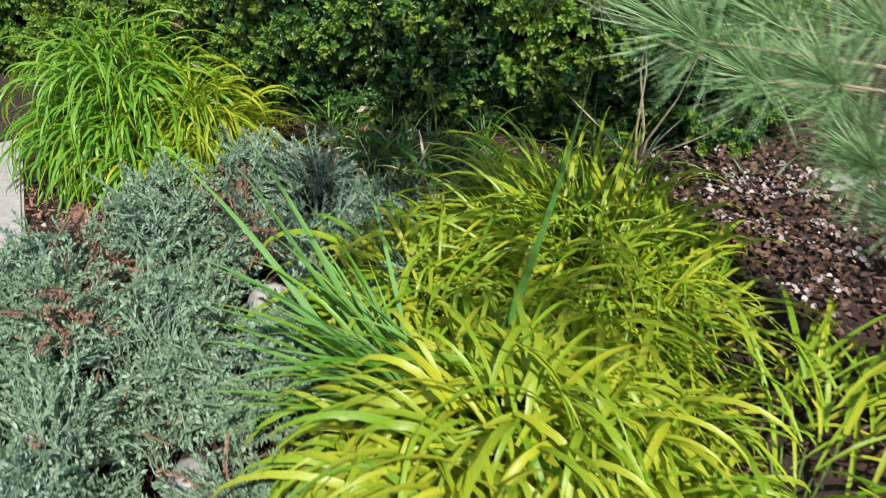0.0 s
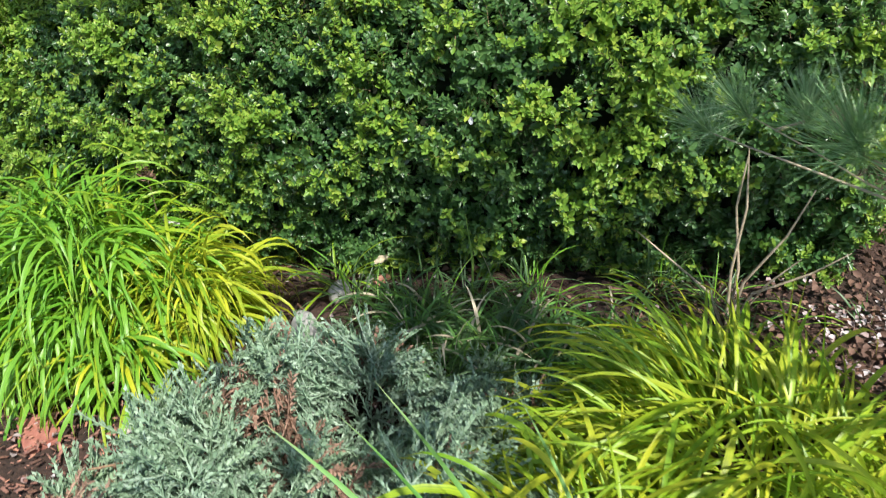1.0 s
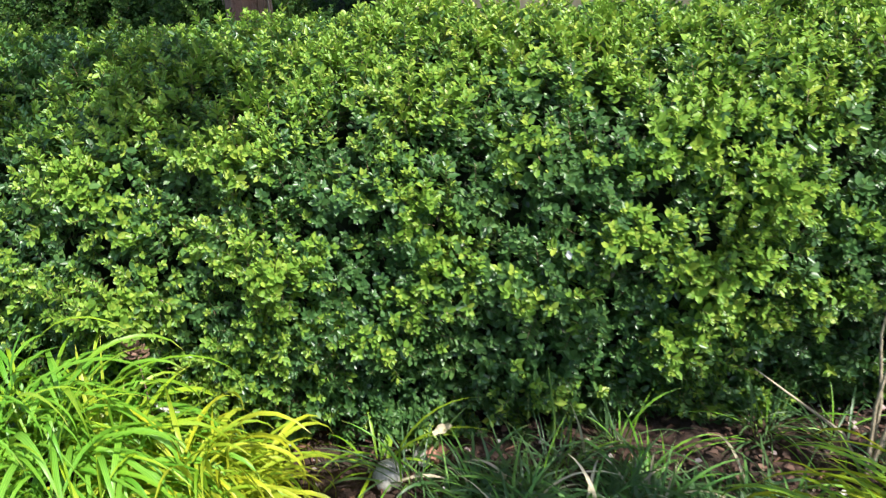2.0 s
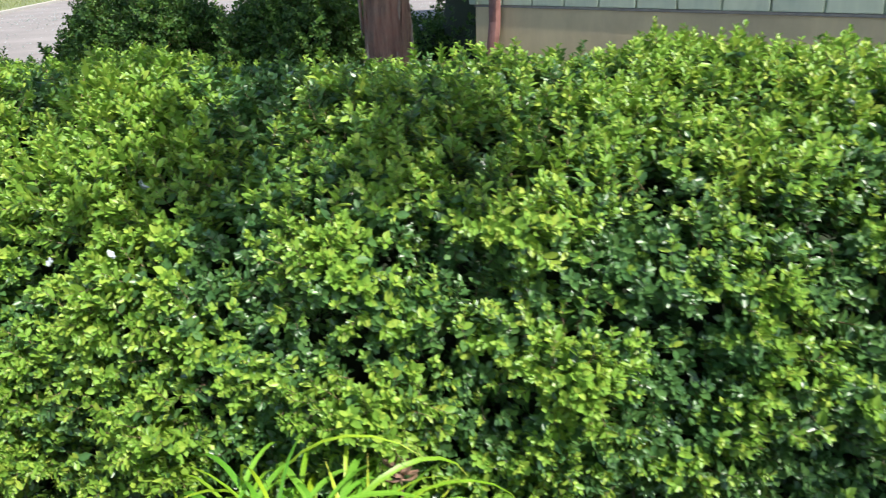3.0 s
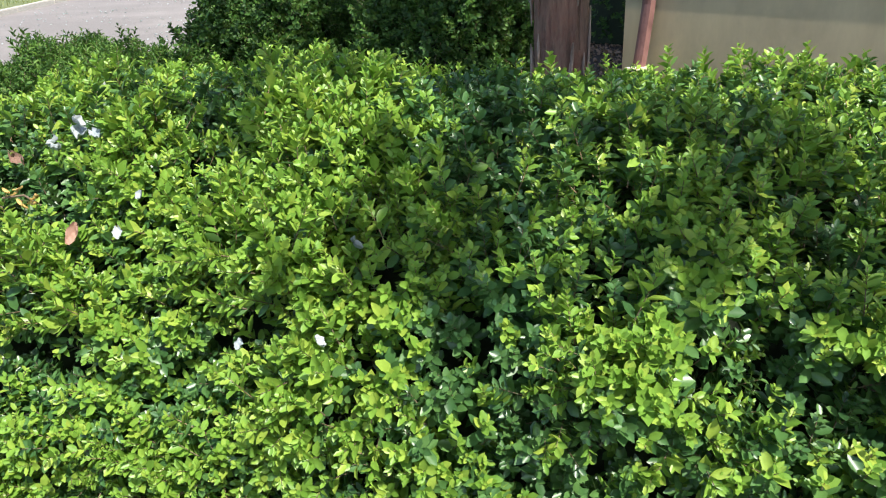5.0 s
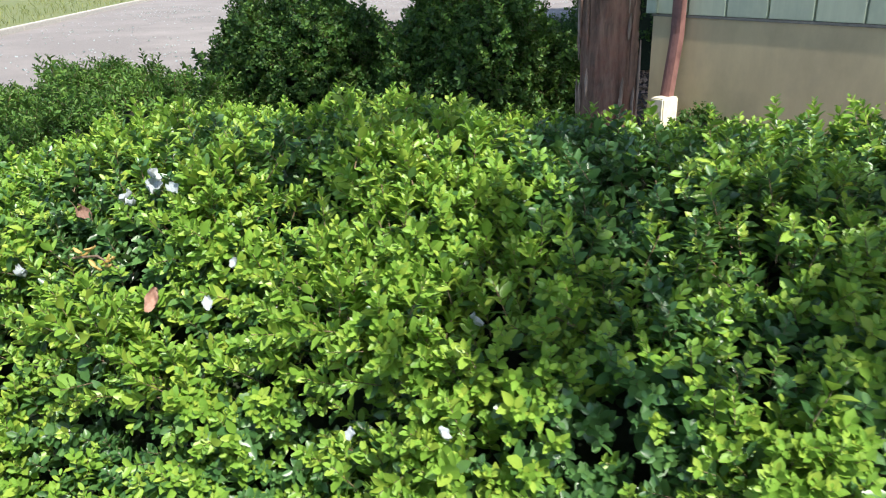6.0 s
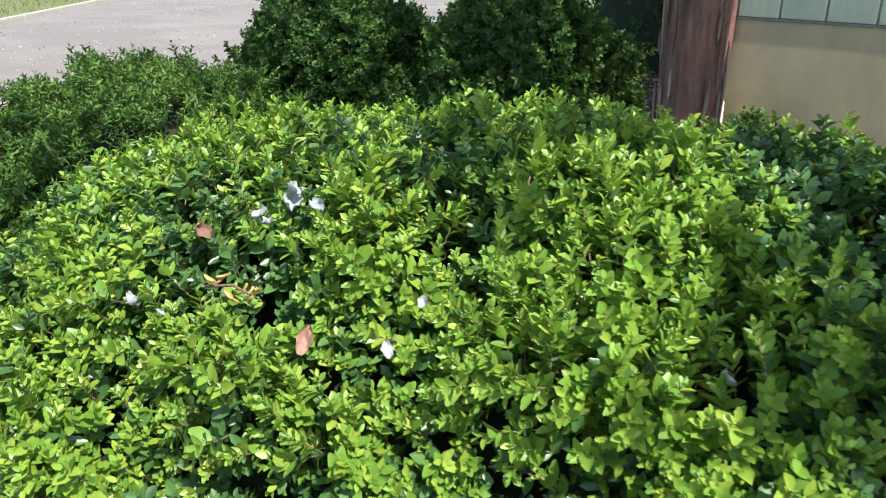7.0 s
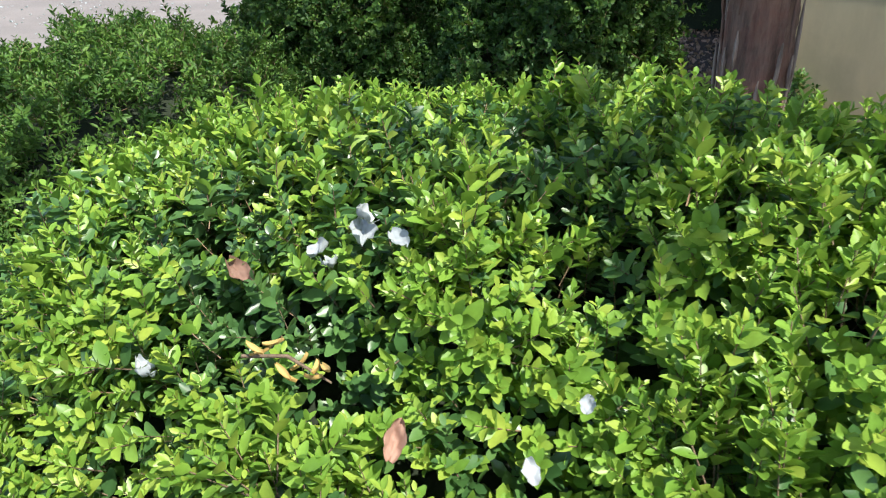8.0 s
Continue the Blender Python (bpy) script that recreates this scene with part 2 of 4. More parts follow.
def tube(points, radii, sides=6):
    """Verts and quads of a tapered tube along points."""
    points = np.asarray(points, float)
    n = len(points)
    tang = unit(np.gradient(points, axis=0))
    ref = np.where(np.abs(tang[:, 2:3]) > 0.9, np.array((1.0, 0, 0)), UP)
    a = unit(np.cross(tang, ref))
    b = np.cross(tang, a)
    ang = np.linspace(0, 2 * np.pi, sides, endpoint=False)
    r = np.asarray(radii, float).reshape(n, 1, 1)
    ring = points[:, None] + r * (np.cos(ang)[None, :, None] * a[:, None] + np.sin(ang)[None, :, None] * b[:, None])
    i = np.arange(n - 1)[:, None] * sides
    j = np.arange(sides)[None]
    k = (j + 1) % sides
    q = np.stack((i + j, i + k, i + sides + k, i + sides + j), -1).reshape(-1, 4)
    return ring.reshape(-1, 3), q


def tube_mesh(name, points, radii, mat, sides=6):
    v, q = tube(points, radii, sides)
    return quad_mesh(name, v, q, [mat])


def scatter(name, templates, which, frames, origins, scales, mats):
    """One mesh of many copies of small templates (verts, quads, slots, uvs)."""
    V, Q, S, U, base = [], [], [], [], 0
    for t, (tv, tq, ts, tu) in enumerate(templates):
        idx = np.nonzero(which == t)[0]
        if not len(idx):
            continue
        v = np.einsum("nij,vj->nvi", frames[idx], tv) * scales[idx][:, None, None] + origins[idx][:, None]
        V.append(v.reshape(-1, 3))
        Q.append((tq[None] + (base + np.arange(len(idx)) * len(tv))[:, None, None]).reshape(-1, 4))
        S.append(np.tile(ts, len(idx)))
        if tu is not None:
            U.append(np.tile(tu.reshape(-1), len(idx)))
        base += len(idx) * len(tv)
    return quad_mesh(name, np.concatenate(V), np.concatenate(Q), mats, np.concatenate(S), np.concatenate(U) if U else None)


def frames_from(axis, rng=RNG):
    """Rotation matrices whose z column is axis, spun at random about it."""
    z = unit(axis)
    x = unit(np.cross(rng.normal(size=z.shape), z))
    y = np.cross(z, x)
    return np.stack((x, y, z), -1)


def matrix_of(frame3, origin, scale=1.0):
    m = Matrix([list(frame3[0]) + [0], list(frame3[1]) + [0], list(frame3[2]) + [0], [0, 0, 0, 1]])
    return Matrix.Translation(Vector(origin)) @ m @ Matrix.Diagonal((scale, scale, scale, 1))


def lumps(p, rng_seed, waves):
    """Smooth bumps over space: sums of sines. p (n, 3); waves: (wavelength, amplitude)."""
    r = np.random.default_rng(rng_seed)
    out = np.zeros(len(p))
    for wl, amp in waves:
        for _ in range(5):
            k = unit(r.normal(size=3)) * 2 * np.pi / (wl * r.uniform(0.7, 1.4))
            out += amp * 0.45 * np.sin(p @ k + r.uniform(0, 6.3))
    return out


def leaf_shape(length, width, fold, droop):
    """A folded oval leaf along +y: two quads that meet at the midrib."""
    v = np.array([(0, 0, 0), (-0.44 * width, 0.30 * length, fold), (-0.46 * width, 0.70 * length, fold * 0.8 - droop * 0.4), (0, length, -droop),
                  (0.46 * width, 0.70 * length, fold * 0.8 - droop * 0.4), (0.44 * width, 0.30 * length, fold)])
    q = np.array([(0, 3, 2, 1), (0, 5, 4, 3)])
    return v, q


def fine_leaf(length, width, fold, droop):
    """A smoother folded oval leaf along +y: six quads, with a cupped blade."""
    rows = [(0.0, 0.05, 0.0), (0.26, 0.44, 0.75), (0.62, 0.50, 1.0), (0.93, 0.20, 0.55)]
    V = []
    for f, w, up in rows:
        back = -droop * f * f
        V += [(-w * width, f * length, fold * up + back), (0, min(1.0, f * 1.075) * length, back), (w * width, f * length, fold * up + back)]
    q = [(3 * r + c, 3 * r + c + 1, 3 * r + c + 4, 3 * r + c + 3) for r in range(3) for c in (0, 1)]
    return np.array(V), np.array(q)


def sprig(rng, length, leaf, width, pairs, fresh_from, stem=0.0009, shape=leaf_shape, lift=(5, 38)):
    """A shoot along +z with leaves in crossed pairs; the youngest, from fresh_from upwards, take slot 1; the stem slot 2."""
    bend = rng.normal(size=2) * 0.12 * length
    V, Q, S, n = [], [], [], 0

    def spine(f):
        return np.array((bend[0] * f * f, bend[1] * f * f, length * f))
    sv, sq = tube([spine(f) for f in (0, 1.0)], [stem, stem * 0.5], 3)
    V.append(sv), Q.append(sq), S.append(np.full(len(sq), 2))
    n += len(sv)
    turn = rng.uniform(0, 6.3)
    for p in range(pairs):
        f = 0.14 + 0.85 * (p / (pairs - 1)) ** 0.85
        size = leaf * (1.0 - 0.5 * max(0, f - 0.6) / 0.4) * rng.uniform(0.75, 1.15)
        turn += 1.57 + rng.normal() * 0.25
        for side in (0, math.pi):
            lv, lq = shape(size, size * width / leaf * rng.uniform(0.85, 1.15), size * rng.uniform(0.05, 0.16), size * rng.uniform(-0.05, 0.2))
            rise = radians(rng.uniform(*lift) + 24 * f)
            rot = Matrix.Rotation(turn + side + rng.normal() * 0.2, 3, "Z") @ Matrix.Rotation(rise, 3, "X") @ Matrix.Rotation(rng.normal() * 0.35, 3, "Y")
            V.append(lv @ np.array(rot).T + spine(f))
            Q.append(lq + n)
            S.append(np.full(len(lq), 1 if f >= fresh_from else 0))
            n += len(lv)
    return np.concatenate(V), np.concatenate(Q), np.concatenate(S), None


def blade_shape(length, width, arch, segments=7, lean=0.25, twist=0.0, fold=0.25):
    """A blade that rises along +z and arches over towards +y; uv: x across, y along."""
    pts, ang, p = [], lean, np.zeros(3)
    step = length / segments
    for i in range(segments + 1):
        pts.append(p.copy())
        ang += arch / segments * (0.5 + 1.0 * i / segments)
        p = p + step * np.array((0, math.sin(ang), math.cos(ang)))
    pts = np.array(pts)
    V, Q, U = [], [], []
    for i, p in enumerate(pts):
        f = i / segments
        w = width * (0.55 + 0.45 * min(1, f * 4)) * (1 - max(0, (f - 0.35) / 0.65) ** 1.8) + 0.0004
        tw = twist * f
        dx, dz = math.cos(tw) * w / 2, math.sin(tw) * w / 2
        tang = unit(pts[min(i + 1, segments)] - pts[max(i - 1, 0)])
        nrm = np.cross(np.array((1.0, 0, 0)), tang)
        V += [p - np.array((dx, 0, 0)) + nrm * (dz + fold * w * 0.5), p, p + np.array((dx, 0, 0)) + nrm * (-dz + fold * w * 0.5)]
    for i in range(segments):
        for s in (0, 1):
            a = i * 3 + s
            Q.append((a, a + 1, a + 4, a + 3))
            f0, f1 = i / segments, (i + 1) / segments
            U.append([(s * 0.5, f0), (s * 0.5 + 0.5, f0), (s * 0.5 + 0.5, f1), (s * 0.5, f1)])
    return np.array(V), np.array(Q), np.zeros(len(Q), int), np.array(U, float)


# ---- ground, road, kerb ----


def in_rect(x, y, x0, y0, x1, y1):
    return (x > x0) & (x < x1) & (y > y0) & (y < y1)


def rise(x, y):
    """The bed climbs a little towards the pine."""
    k = np.clip((np.asarray(x) + 0.45) / 0.6, 0, 1)
    return 0.075 * k * k * (3 - 2 * k) * np.clip((2.4 - np.asarray(x)) / 0.8, 0, 1) * np.clip((4.2 - np.asarray(y)) / 0.8, 0, 1) * np.clip((np.asarray(y) + 1.0) / 1.5, 0, 1)


def build_ground():
    near = np.linspace(-7, 3, 101)
    xs = np.concatenate(([-400, -120, -40, -20, -12], near, [6, 12, 30, 120, 400]))
    ys = np.concatenate(([-400, -100, -30, -8], np.linspace(-3, 9, 121), [12, 18, 30, 60, 150, 500]))
    gx, gy = np.meshgrid(xs, ys)
    p = np.stack((gx.ravel(), gy.ravel(), np.zeros(gx.size)), -1)
    z = lumps(p, 3, [(0.5, 0.008), (0.17, 0.006)])
    inside = in_rect(p[:, 0], p[:, 1], -6.5, -2.5, 2.5, 8.5)
    p[:, 2] = np.where(inside, z + rise(p[:, 0], p[:, 1]), 0.0) - 0.012
    nx, ny = len(xs), len(ys)
    i, j = np.meshgrid(np.arange(nx - 1), np.arange(ny - 1))
    a = (j * nx + i).ravel()
    solo("ground", quad_mesh("ground", p, np.stack((a, a + 1, a + nx + 1, a + nx), -1), [M_SOIL]),
         "dark brown mulched garden soil under the planting", "ground", kind="structure")


def sheet(name, outline, z, mat, label, category):
    """A flat surface with a rim, from an outline in plan."""
    bm = bmesh.new()
    f = bm.faces.new([bm.verts.new((x, y, z)) for x, y in outline])
    ext = bmesh.ops.extrude_face_region(bm, geom=[f])
    bmesh.ops.translate(bm, verts=[v for v in ext["geom"] if isinstance(v, bmesh.types.BMVert)], vec=(0, 0, -0.06))
    bmesh.ops.recalc_face_normals(bm, faces=bm.faces[:])
    me = bpy.data.meshes.new(name)
    bm.to_mesh(me)
    bm.free()
    me.materials.append(mat)
    return solo(name, me, label, category, kind="structure")


KERB_A, KERB_B = Vector((-13.6, 8.4)), Vector((-33.8, 38.4))


def build_road():
    sheet("road", [(-14.3, 7.9), (-12.0, 4.5), (-8.5, 2.0), (-7.2, 3.4), (-6.6, 5.6), (-5.6, 6.9), (-5.0, 7.6), (-5.0, 10.0), (-5.5, 14.0), (-6.2, 18.0), (-8.5, 28.0), (-15.0, 60.0), (-49, 60.0)], 0.012,
          M_ROAD, "pale grey old asphalt road strewn with white petals", "road")
    side = (KERB_B - KERB_A).normalized()
    out = Vector((-side.y, side.x))
    a, b = KERB_A - side * 14, KERB_B + side * 15
    n = 26
    kerb = thing("kerb", "pale concrete kerb along the far road edge", "kerb", kind="structure")
    bm0 = box_bm(0, 0, -0.06, (b - a).length / n - 0.012, 0.16, 0.12, 0.015)
    first = part("kerb_stone", bm0, M_KERB, kerb)
    ang = math.atan2(side.y, side.x)
    for k in range(n):
        m = Matrix.Translation((*(a + (b - a) * (k / n)), 0)) @ Matrix.Rotation(ang, 4, "Z")
        if k == 0:
            first.matrix_basis = m
        else:
            mesh_part("kerb_stone", first.data, kerb, m=m)
    v = [a + out * 0.16, b + out * 0.16, b + out * 60, a + out * 60]
    sheet("verge", [tuple(p) for p in v], 0.10, M_LAWN, "sunlit mown grass verge beyond the kerb", "grass")
    count = 5000
    org = np.stack((RNG.uniform(0, (b - a).length, count), RNG.uniform(0.2, 4.0, count)), -1)
    pos = np.array(a)[None] + org[:, :1] * np.array(side)[None] + org[:, 1:] * np.array(out)[None]
    pos = np.concatenate((pos, np.full((count, 1), 0.10)), 1)
    tm = [blade_shape(0.15, 0.016, a2, 2) for a2 in (0.4, 0.9)]
    ax = np.concatenate((RNG.normal(size=(count, 2)) * 0.4, np.ones((count, 1))), 1)
    solo("verge_grass", scatter("verge_grass", tm, RNG.integers(0, 2, count), frames_from(ax), pos, RNG.uniform(0.6, 1.3, count), [M_LAWN]),
         "short sunlit grass on the verge", "grass", kind="stuff")


PETAL_T = []
for k in range(4):
    pv, pq = leaf_shape(0.016, 0.012, 0.003 + 0.001 * k, 0.002)
    PETAL_T.append((pv - np.array((0, 0.008, 0)), pq, np.zeros(2, int), None))


def flat_frames(n, tilt=0.25):
    ax = np.concatenate((RNG.normal(size=(n, 2)) * tilt, np.ones((n, 1))), 1)
    return frames_from(ax)


def build_road_petals():
    n = 5200
    x, y = RNG.uniform(-24, -5, n), RNG.uniform(4, 26, n)
    clump = lumps(np.stack((x, y, 0 * x), -1), 9, [(5.0, 1.0), (1.2, 0.6)])
    side = (KERB_B - KERB_A).normalized()
    d = (x - KERB_A.x) * -side.y + (y - KERB_A.y) * side.x
    ok = (d < -0.3) & (clump > -0.5) & ((x < -7.0) | (y > 8.0))
    pos = np.stack((x, y, np.full(n, 0.018)), -1)[ok]
    k = len(pos)
    solo("road_petals", scatter("road_petals", PETAL_T, RNG.integers(0, 4, k), flat_frames(k, 0.12), pos, RNG.uniform(1.2, 3.2, k), [M_WHITE]),
         "white fallen petals scattered over the asphalt", "petals", kind="stuff")


# ---- hedge ----
HEDGE_M = Matrix.Translation((-2.39, 2.51, 0)) @ Matrix.Rotation(radians(13.2), 4, "Z")
HEDGE_PROFILE = np.array([(0.12, -0.03), (0.065, 0.10), (0.025, 0.28), (0.0, 0.50), (0.03, 0.66), (0.10, 0.775), (0.21, 0.87), (0.38, 0.935), (0.60, 0.952), (0.76, 0.93), (0.88, 0.84), (0.94, 0.6), (0.92, 0.2)])
HEDGE_ENDS = (-1.08, 2.66)


# bulges of new growth (+) and hollows (-): u, v, reach along u, reach along v, height
HEDGE_BULGES = [(0.13, 0.24, 0.11, 0.22, 0.042), (-0.18, 0.33, 0.06, 0.12, 0.03), (-0.09, 0.38, 0.065, 0.14, -0.045), (-0.29, 0.36, 0.06, 0.10, -0.015), (0.42, 0.24, 0.10, 0.15, -0.040), (0.62, 0.0, 0.16, 0.10, 0.03),
                (0.66, 0.18, 0.08, 0.14, 0.028), (0.90, 0.32, 0.10, 0.14, -0.038), (0.40, 0.58, 0.40, 0.11, -0.022), (1.24, 0.58, 0.25, 0.25, 0.03), (1.12, 0.05, 0.12, 0.15, -0.025), (-0.55, 0.2, 0.12, 0.15, 0.03), (0.22, 0.38, 0.09, 0.10, 0.026)]


def hedge_point(u, s):
    """The hedge's clipped surface: u along it, s from 0 (front foot) to 1 (back foot)."""
    seg = np.linalg.norm(np.diff(HEDGE_PROFILE, axis=0), axis=1)
    arc = np.concatenate(([0], np.cumsum(seg))) / seg.sum()
    v, z = np.interp(s, arc, HEDGE_PROFILE[:, 0]), np.interp(s, arc, HEDGE_PROFILE[:, 1])
    left = np.clip((u - HEDGE_ENDS[0]) / 0.85, 0, 1)
    right = np.clip((HEDGE_ENDS[1] - u) / 0.24, 0, 1)
    k = np.sqrt(np.maximum(1 - (1 - left) ** 2.4, 0)) * np.sqrt(np.maximum(1 - (1 - right) ** 3, 0))
    z = z * (1 - 0.015 * np.clip((u - 0.6) / 0.5, 0, 1))
    v = 0.52 + (v - 0.52) * (0.15 + 0.85 * k)
    z = 0.02 + (z - 0.02) * (0.25 + 0.75 * k)
    v = v + 0.12 * np.clip((0.3 - u) / 0.6, 0, 1) * np.clip((z - 0.35) / 0.4, 0, 1) * np.clip((0.6 - v) / 0.4, 0, 1)
    p = np.stack((u, v, z), -1)
    d = lumps(p, 11, [(0.40, 0.020), (0.18, 0.023)]) * (1.0 - 0.55 * np.clip((z - 0.7) / 0.15, 0, 1))
    for bu, bv, ru, rv, h in HEDGE_BULGES:
        d = d + h * np.exp(-((u - bu) / ru) ** 2 - ((v - bv) / rv) ** 2) * np.clip(z / 0.6, 0, 1)
    # the row bends back a little towards its right end
    p[:, 1] += np.interp(u, [0.2, 0.45, 0.8, 1.25, 1.75, 2.3], [0.03, -0.015, -0.015, 0.025, 0.09, 0.11])
    return p, d


def surface_samples(fun, u, s):
    """Points of the uneven surface and the way that it faces there."""
    def raised(uu, ss):
        p, d = fun(uu, ss)
        pu, _ = fun(uu + 0.01, ss)
        ps, _ = fun(uu, ss + 0.004)
        return p + unit(np.cross(pu - p, ps - p)) * d[:, None]
    p = raised(u, s)
    n = unit(np.cross(raised(u + 0.012, s) - p, raised(u, s + 0.005) - p))
    return p, n


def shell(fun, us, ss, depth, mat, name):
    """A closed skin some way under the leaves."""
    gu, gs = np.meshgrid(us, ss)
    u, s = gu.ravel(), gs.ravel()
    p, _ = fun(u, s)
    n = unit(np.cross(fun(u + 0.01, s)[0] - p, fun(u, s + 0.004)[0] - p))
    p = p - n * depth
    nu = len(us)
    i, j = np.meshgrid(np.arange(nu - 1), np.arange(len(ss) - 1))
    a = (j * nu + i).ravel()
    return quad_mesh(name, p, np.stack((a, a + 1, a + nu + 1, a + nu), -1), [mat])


def build_hedge():
    hedge = thing("hedge", "clipped glossy green broadleaf hedge with bright new shoots", "hedge")
    hedge.matrix_basis = HEDGE_M
    # a dark skin for the shade seen through gaps in the leaves
    mesh_part("core", shell(hedge_point, np.linspace(HEDGE_ENDS[0] + 0.03, HEDGE_ENDS[1] - 0.02, 70), np.linspace(0, 1, 40), 0.16, M_CORE, "core"), hedge, "near-black skin standing in for the shade inside the hedge")
    rng = np.random.default_rng(21)
    temps = []
    for shape in (leaf_shape, fine_leaf):
        temps += [sprig(rng, 0.050, 0.0225, 0.0120, 7, 1.1, shape=shape, lift=(0, 38)) for _ in range(5)]
        temps += [sprig(rng, 0.056, 0.0230, 0.0120, 7, 0.6, shape=shape, lift=(6, 42)) for _ in range(5)]
        temps += [sprig(rng, 0.062, 0.0235, 0.0118, 7, 0.3, shape=shape, lift=(14, 48)) for _ in range(5)]
    mats = [M_HEDGE, M_FRESH, M_TWIG]
    n = 31000
    u, s = rng.uniform(*HEDGE_ENDS, n), rng.uniform(0, 0.80, n)
    keep = (u < 1.3) | (rng.uniform(size=n) < 0.62)
    u, s = u[keep], s[keep]
    n = len(u)
    p, nr = surface_samples(hedge_point, u, s)
    _, swell = hedge_point(u, s)
    # young leaves on bulges; dark old ones paint shade into hollows and right foot
    patch = lumps(p, 5, [(0.6, 0.35)]) + swell * 22 + rng.normal(size=n) * 0.4 + 0.95 * np.exp(-((u + 0.01) / 0.19) ** 2 - ((p[:, 1] - 0.22) / 0.2) ** 2) + np.where(u < 0.1, 0.15, 0.0) + np.where(p[:, 2] > 0.75, 0.15, -0.05) - 0.6 * np.clip((u - 1.0) / 0.3, 0, 1) * np.clip((0.42 - p[:, 2]) / 0.15, 0, 1)
    which = np.where(patch < -0.25, 0, np.where(patch < 0.5, 5, 10)) + rng.integers(0, 5, n)
    drift = np.stack([lumps(p, 200 + c, [(0.13, 0.42)]) for c in range(3)], -1)
    axis = nr * 0.9 + UP * 0.45 + rng.normal(size=(n, 3)) * 0.20 + drift
    depth = rng.uniform(0.025, 0.115, n)
    top = (nr[:, 2] > 0.75) & (rng.uniform(size=n) < 0.05)
    depth = np.where(top, rng.uniform(0.0, 0.03, n), depth)
    axis[top] = UP + rng.normal(size=(top.sum(), 3)) * 0.25
    org = p - nr * depth[:, None]
    fr = frames_from(axis, rng)
    sc = rng.uniform(0.75, 1.2, n) * np.where(u < 1.3, 1.0, 1.17)
    which = np.where((u < 0.45) & (depth < 0.06) & (p[:, 2] > 0.6) & (p[:, 1] < 0.6), which + 15, which)
    near = np.nonzero((u > -0.7) & (u < 0.6) & (nr[:, 2] > 0.35) & (depth < 0.06))[0][:290]
    rest = np.ones(n, bool)
    rest[near] = False
    mesh_part("foliage", scatter("foliage", temps, which[rest], fr[rest], org[rest], sc[rest], mats), hedge, "dense small pointed glossy leaves", kind="stuff")
    meshes = [quad_mesh("shoot", t[0], t[1], mats, t[2]) for t in temps]
    for i in near:
        mesh_part("shoot", meshes[which[i]], hedge, m=matrix_of(fr[i], org[i], sc[i]))
    # bare lower stems under the skirt
    for k in range(16):
        x = -0.6 + 2.95 * k / 15 + rng.normal() * 0.05
        y = 0.45 + 0.08 * min(1.0, max(0.0, (x - 0.4) / 1.3)) + rng.normal() * 0.08
        pts = [(x, y, -0.02), (x + rng.normal() * 0.03, y + rng.normal() * 0.03, 0.2), (x + rng.normal() * 0.08, y + rng.normal() * 0.06, 0.45)]
        mesh_part("stem", tube_mesh("stem", pts, [0.016, 0.012, 0.008], M_TWIG), hedge)


# ---- clipped shrubs behind ----


def dome_fun(cx, cy, rx, ry, h, turn, seed, square=2.3):
    ct, st = math.cos(turn), math.sin(turn)

    def fun(u, s):
        ang = u * 2 * np.pi
        el = np.clip(s, 0, 1) * np.pi / 2
        r = np.abs(np.cos(el)) ** (2 / square)
        x, y = rx * r * np.cos(ang), ry * r * np.sin(ang)
        z = h * np.sin(el) ** (2 / square)
        p = np.stack((x * ct - y * st, x * st + y * ct, z), -1)
        return p, lumps(p + np.array((cx, cy, 0)), seed, [(0.4, 0.05), (0.19, 0.048)])
    return fun


def build_shrub(name, label, cx, cy, rx, ry, h, turn, seed, count, mats, leaf, square=2.3, upright=0.25, ragged=0.065, broad=0.6, pairs=5):
    rng = np.random.default_rng(seed)
    sh = thing(name, label, "shrub", (cx, cy, 0))
    fun = dome_fun(cx, cy, rx, ry, h, turn, seed, square)
    # dark skin behind the leaves, in place of real shade inside
    mesh_part("core", shell(fun, np.linspace(0, 1, 40), np.linspace(0, 0.985, 22), 0.10 * min(1.0, rx / 0.5), M_CORE, "core"), sh, "near-black skin standing in for the shade inside the shrub")
    temps = [sprig(rng, leaf * 2.3, leaf, leaf * broad, pairs, 1.1) for _ in range(4)] + [sprig(rng, leaf * 2.5, leaf, leaf * broad, pairs, 0.6, lift=(12, 40)) for _ in range(3)]
    u = rng.uniform(0, 1, count)
    s = np.arcsin(rng.uniform(0, 0.999, count)) / (np.pi / 2)
    p, nr = surface_samples(fun, u, s)
    which = np.where(rng.uniform(size=count) < 0.75, rng.integers(0, 4, count), rng.integers(4, 7, count))
    axis = nr * 0.8 + UP * upright + rng.normal(size=(count, 3)) * 0.4
    org = p - nr * rng.uniform(-0.01, ragged, count)[:, None]
    mesh_part("foliage", scatter("foliage", temps, which, frames_from(axis, rng), org, rng.uniform(0.7, 1.35, count), mats), sh, "dense dark small leaves", kind="stuff")
    for k in range(4):
        a = k * 1.6 + seed
        pts = [(0.08 * math.cos(a), 0.08 * math.sin(a), -0.03), (0.14 * math.cos(a), 0.14 * math.sin(a), 0.3 * h), (0.3 * rx * math.cos(a), 0.3 * ry * math.sin(a), 0.7 * h)]
        mesh_part("stem", tube_mesh("stem", pts, [0.022, 0.016, 0.009], M_TWIG), sh)
    return sh


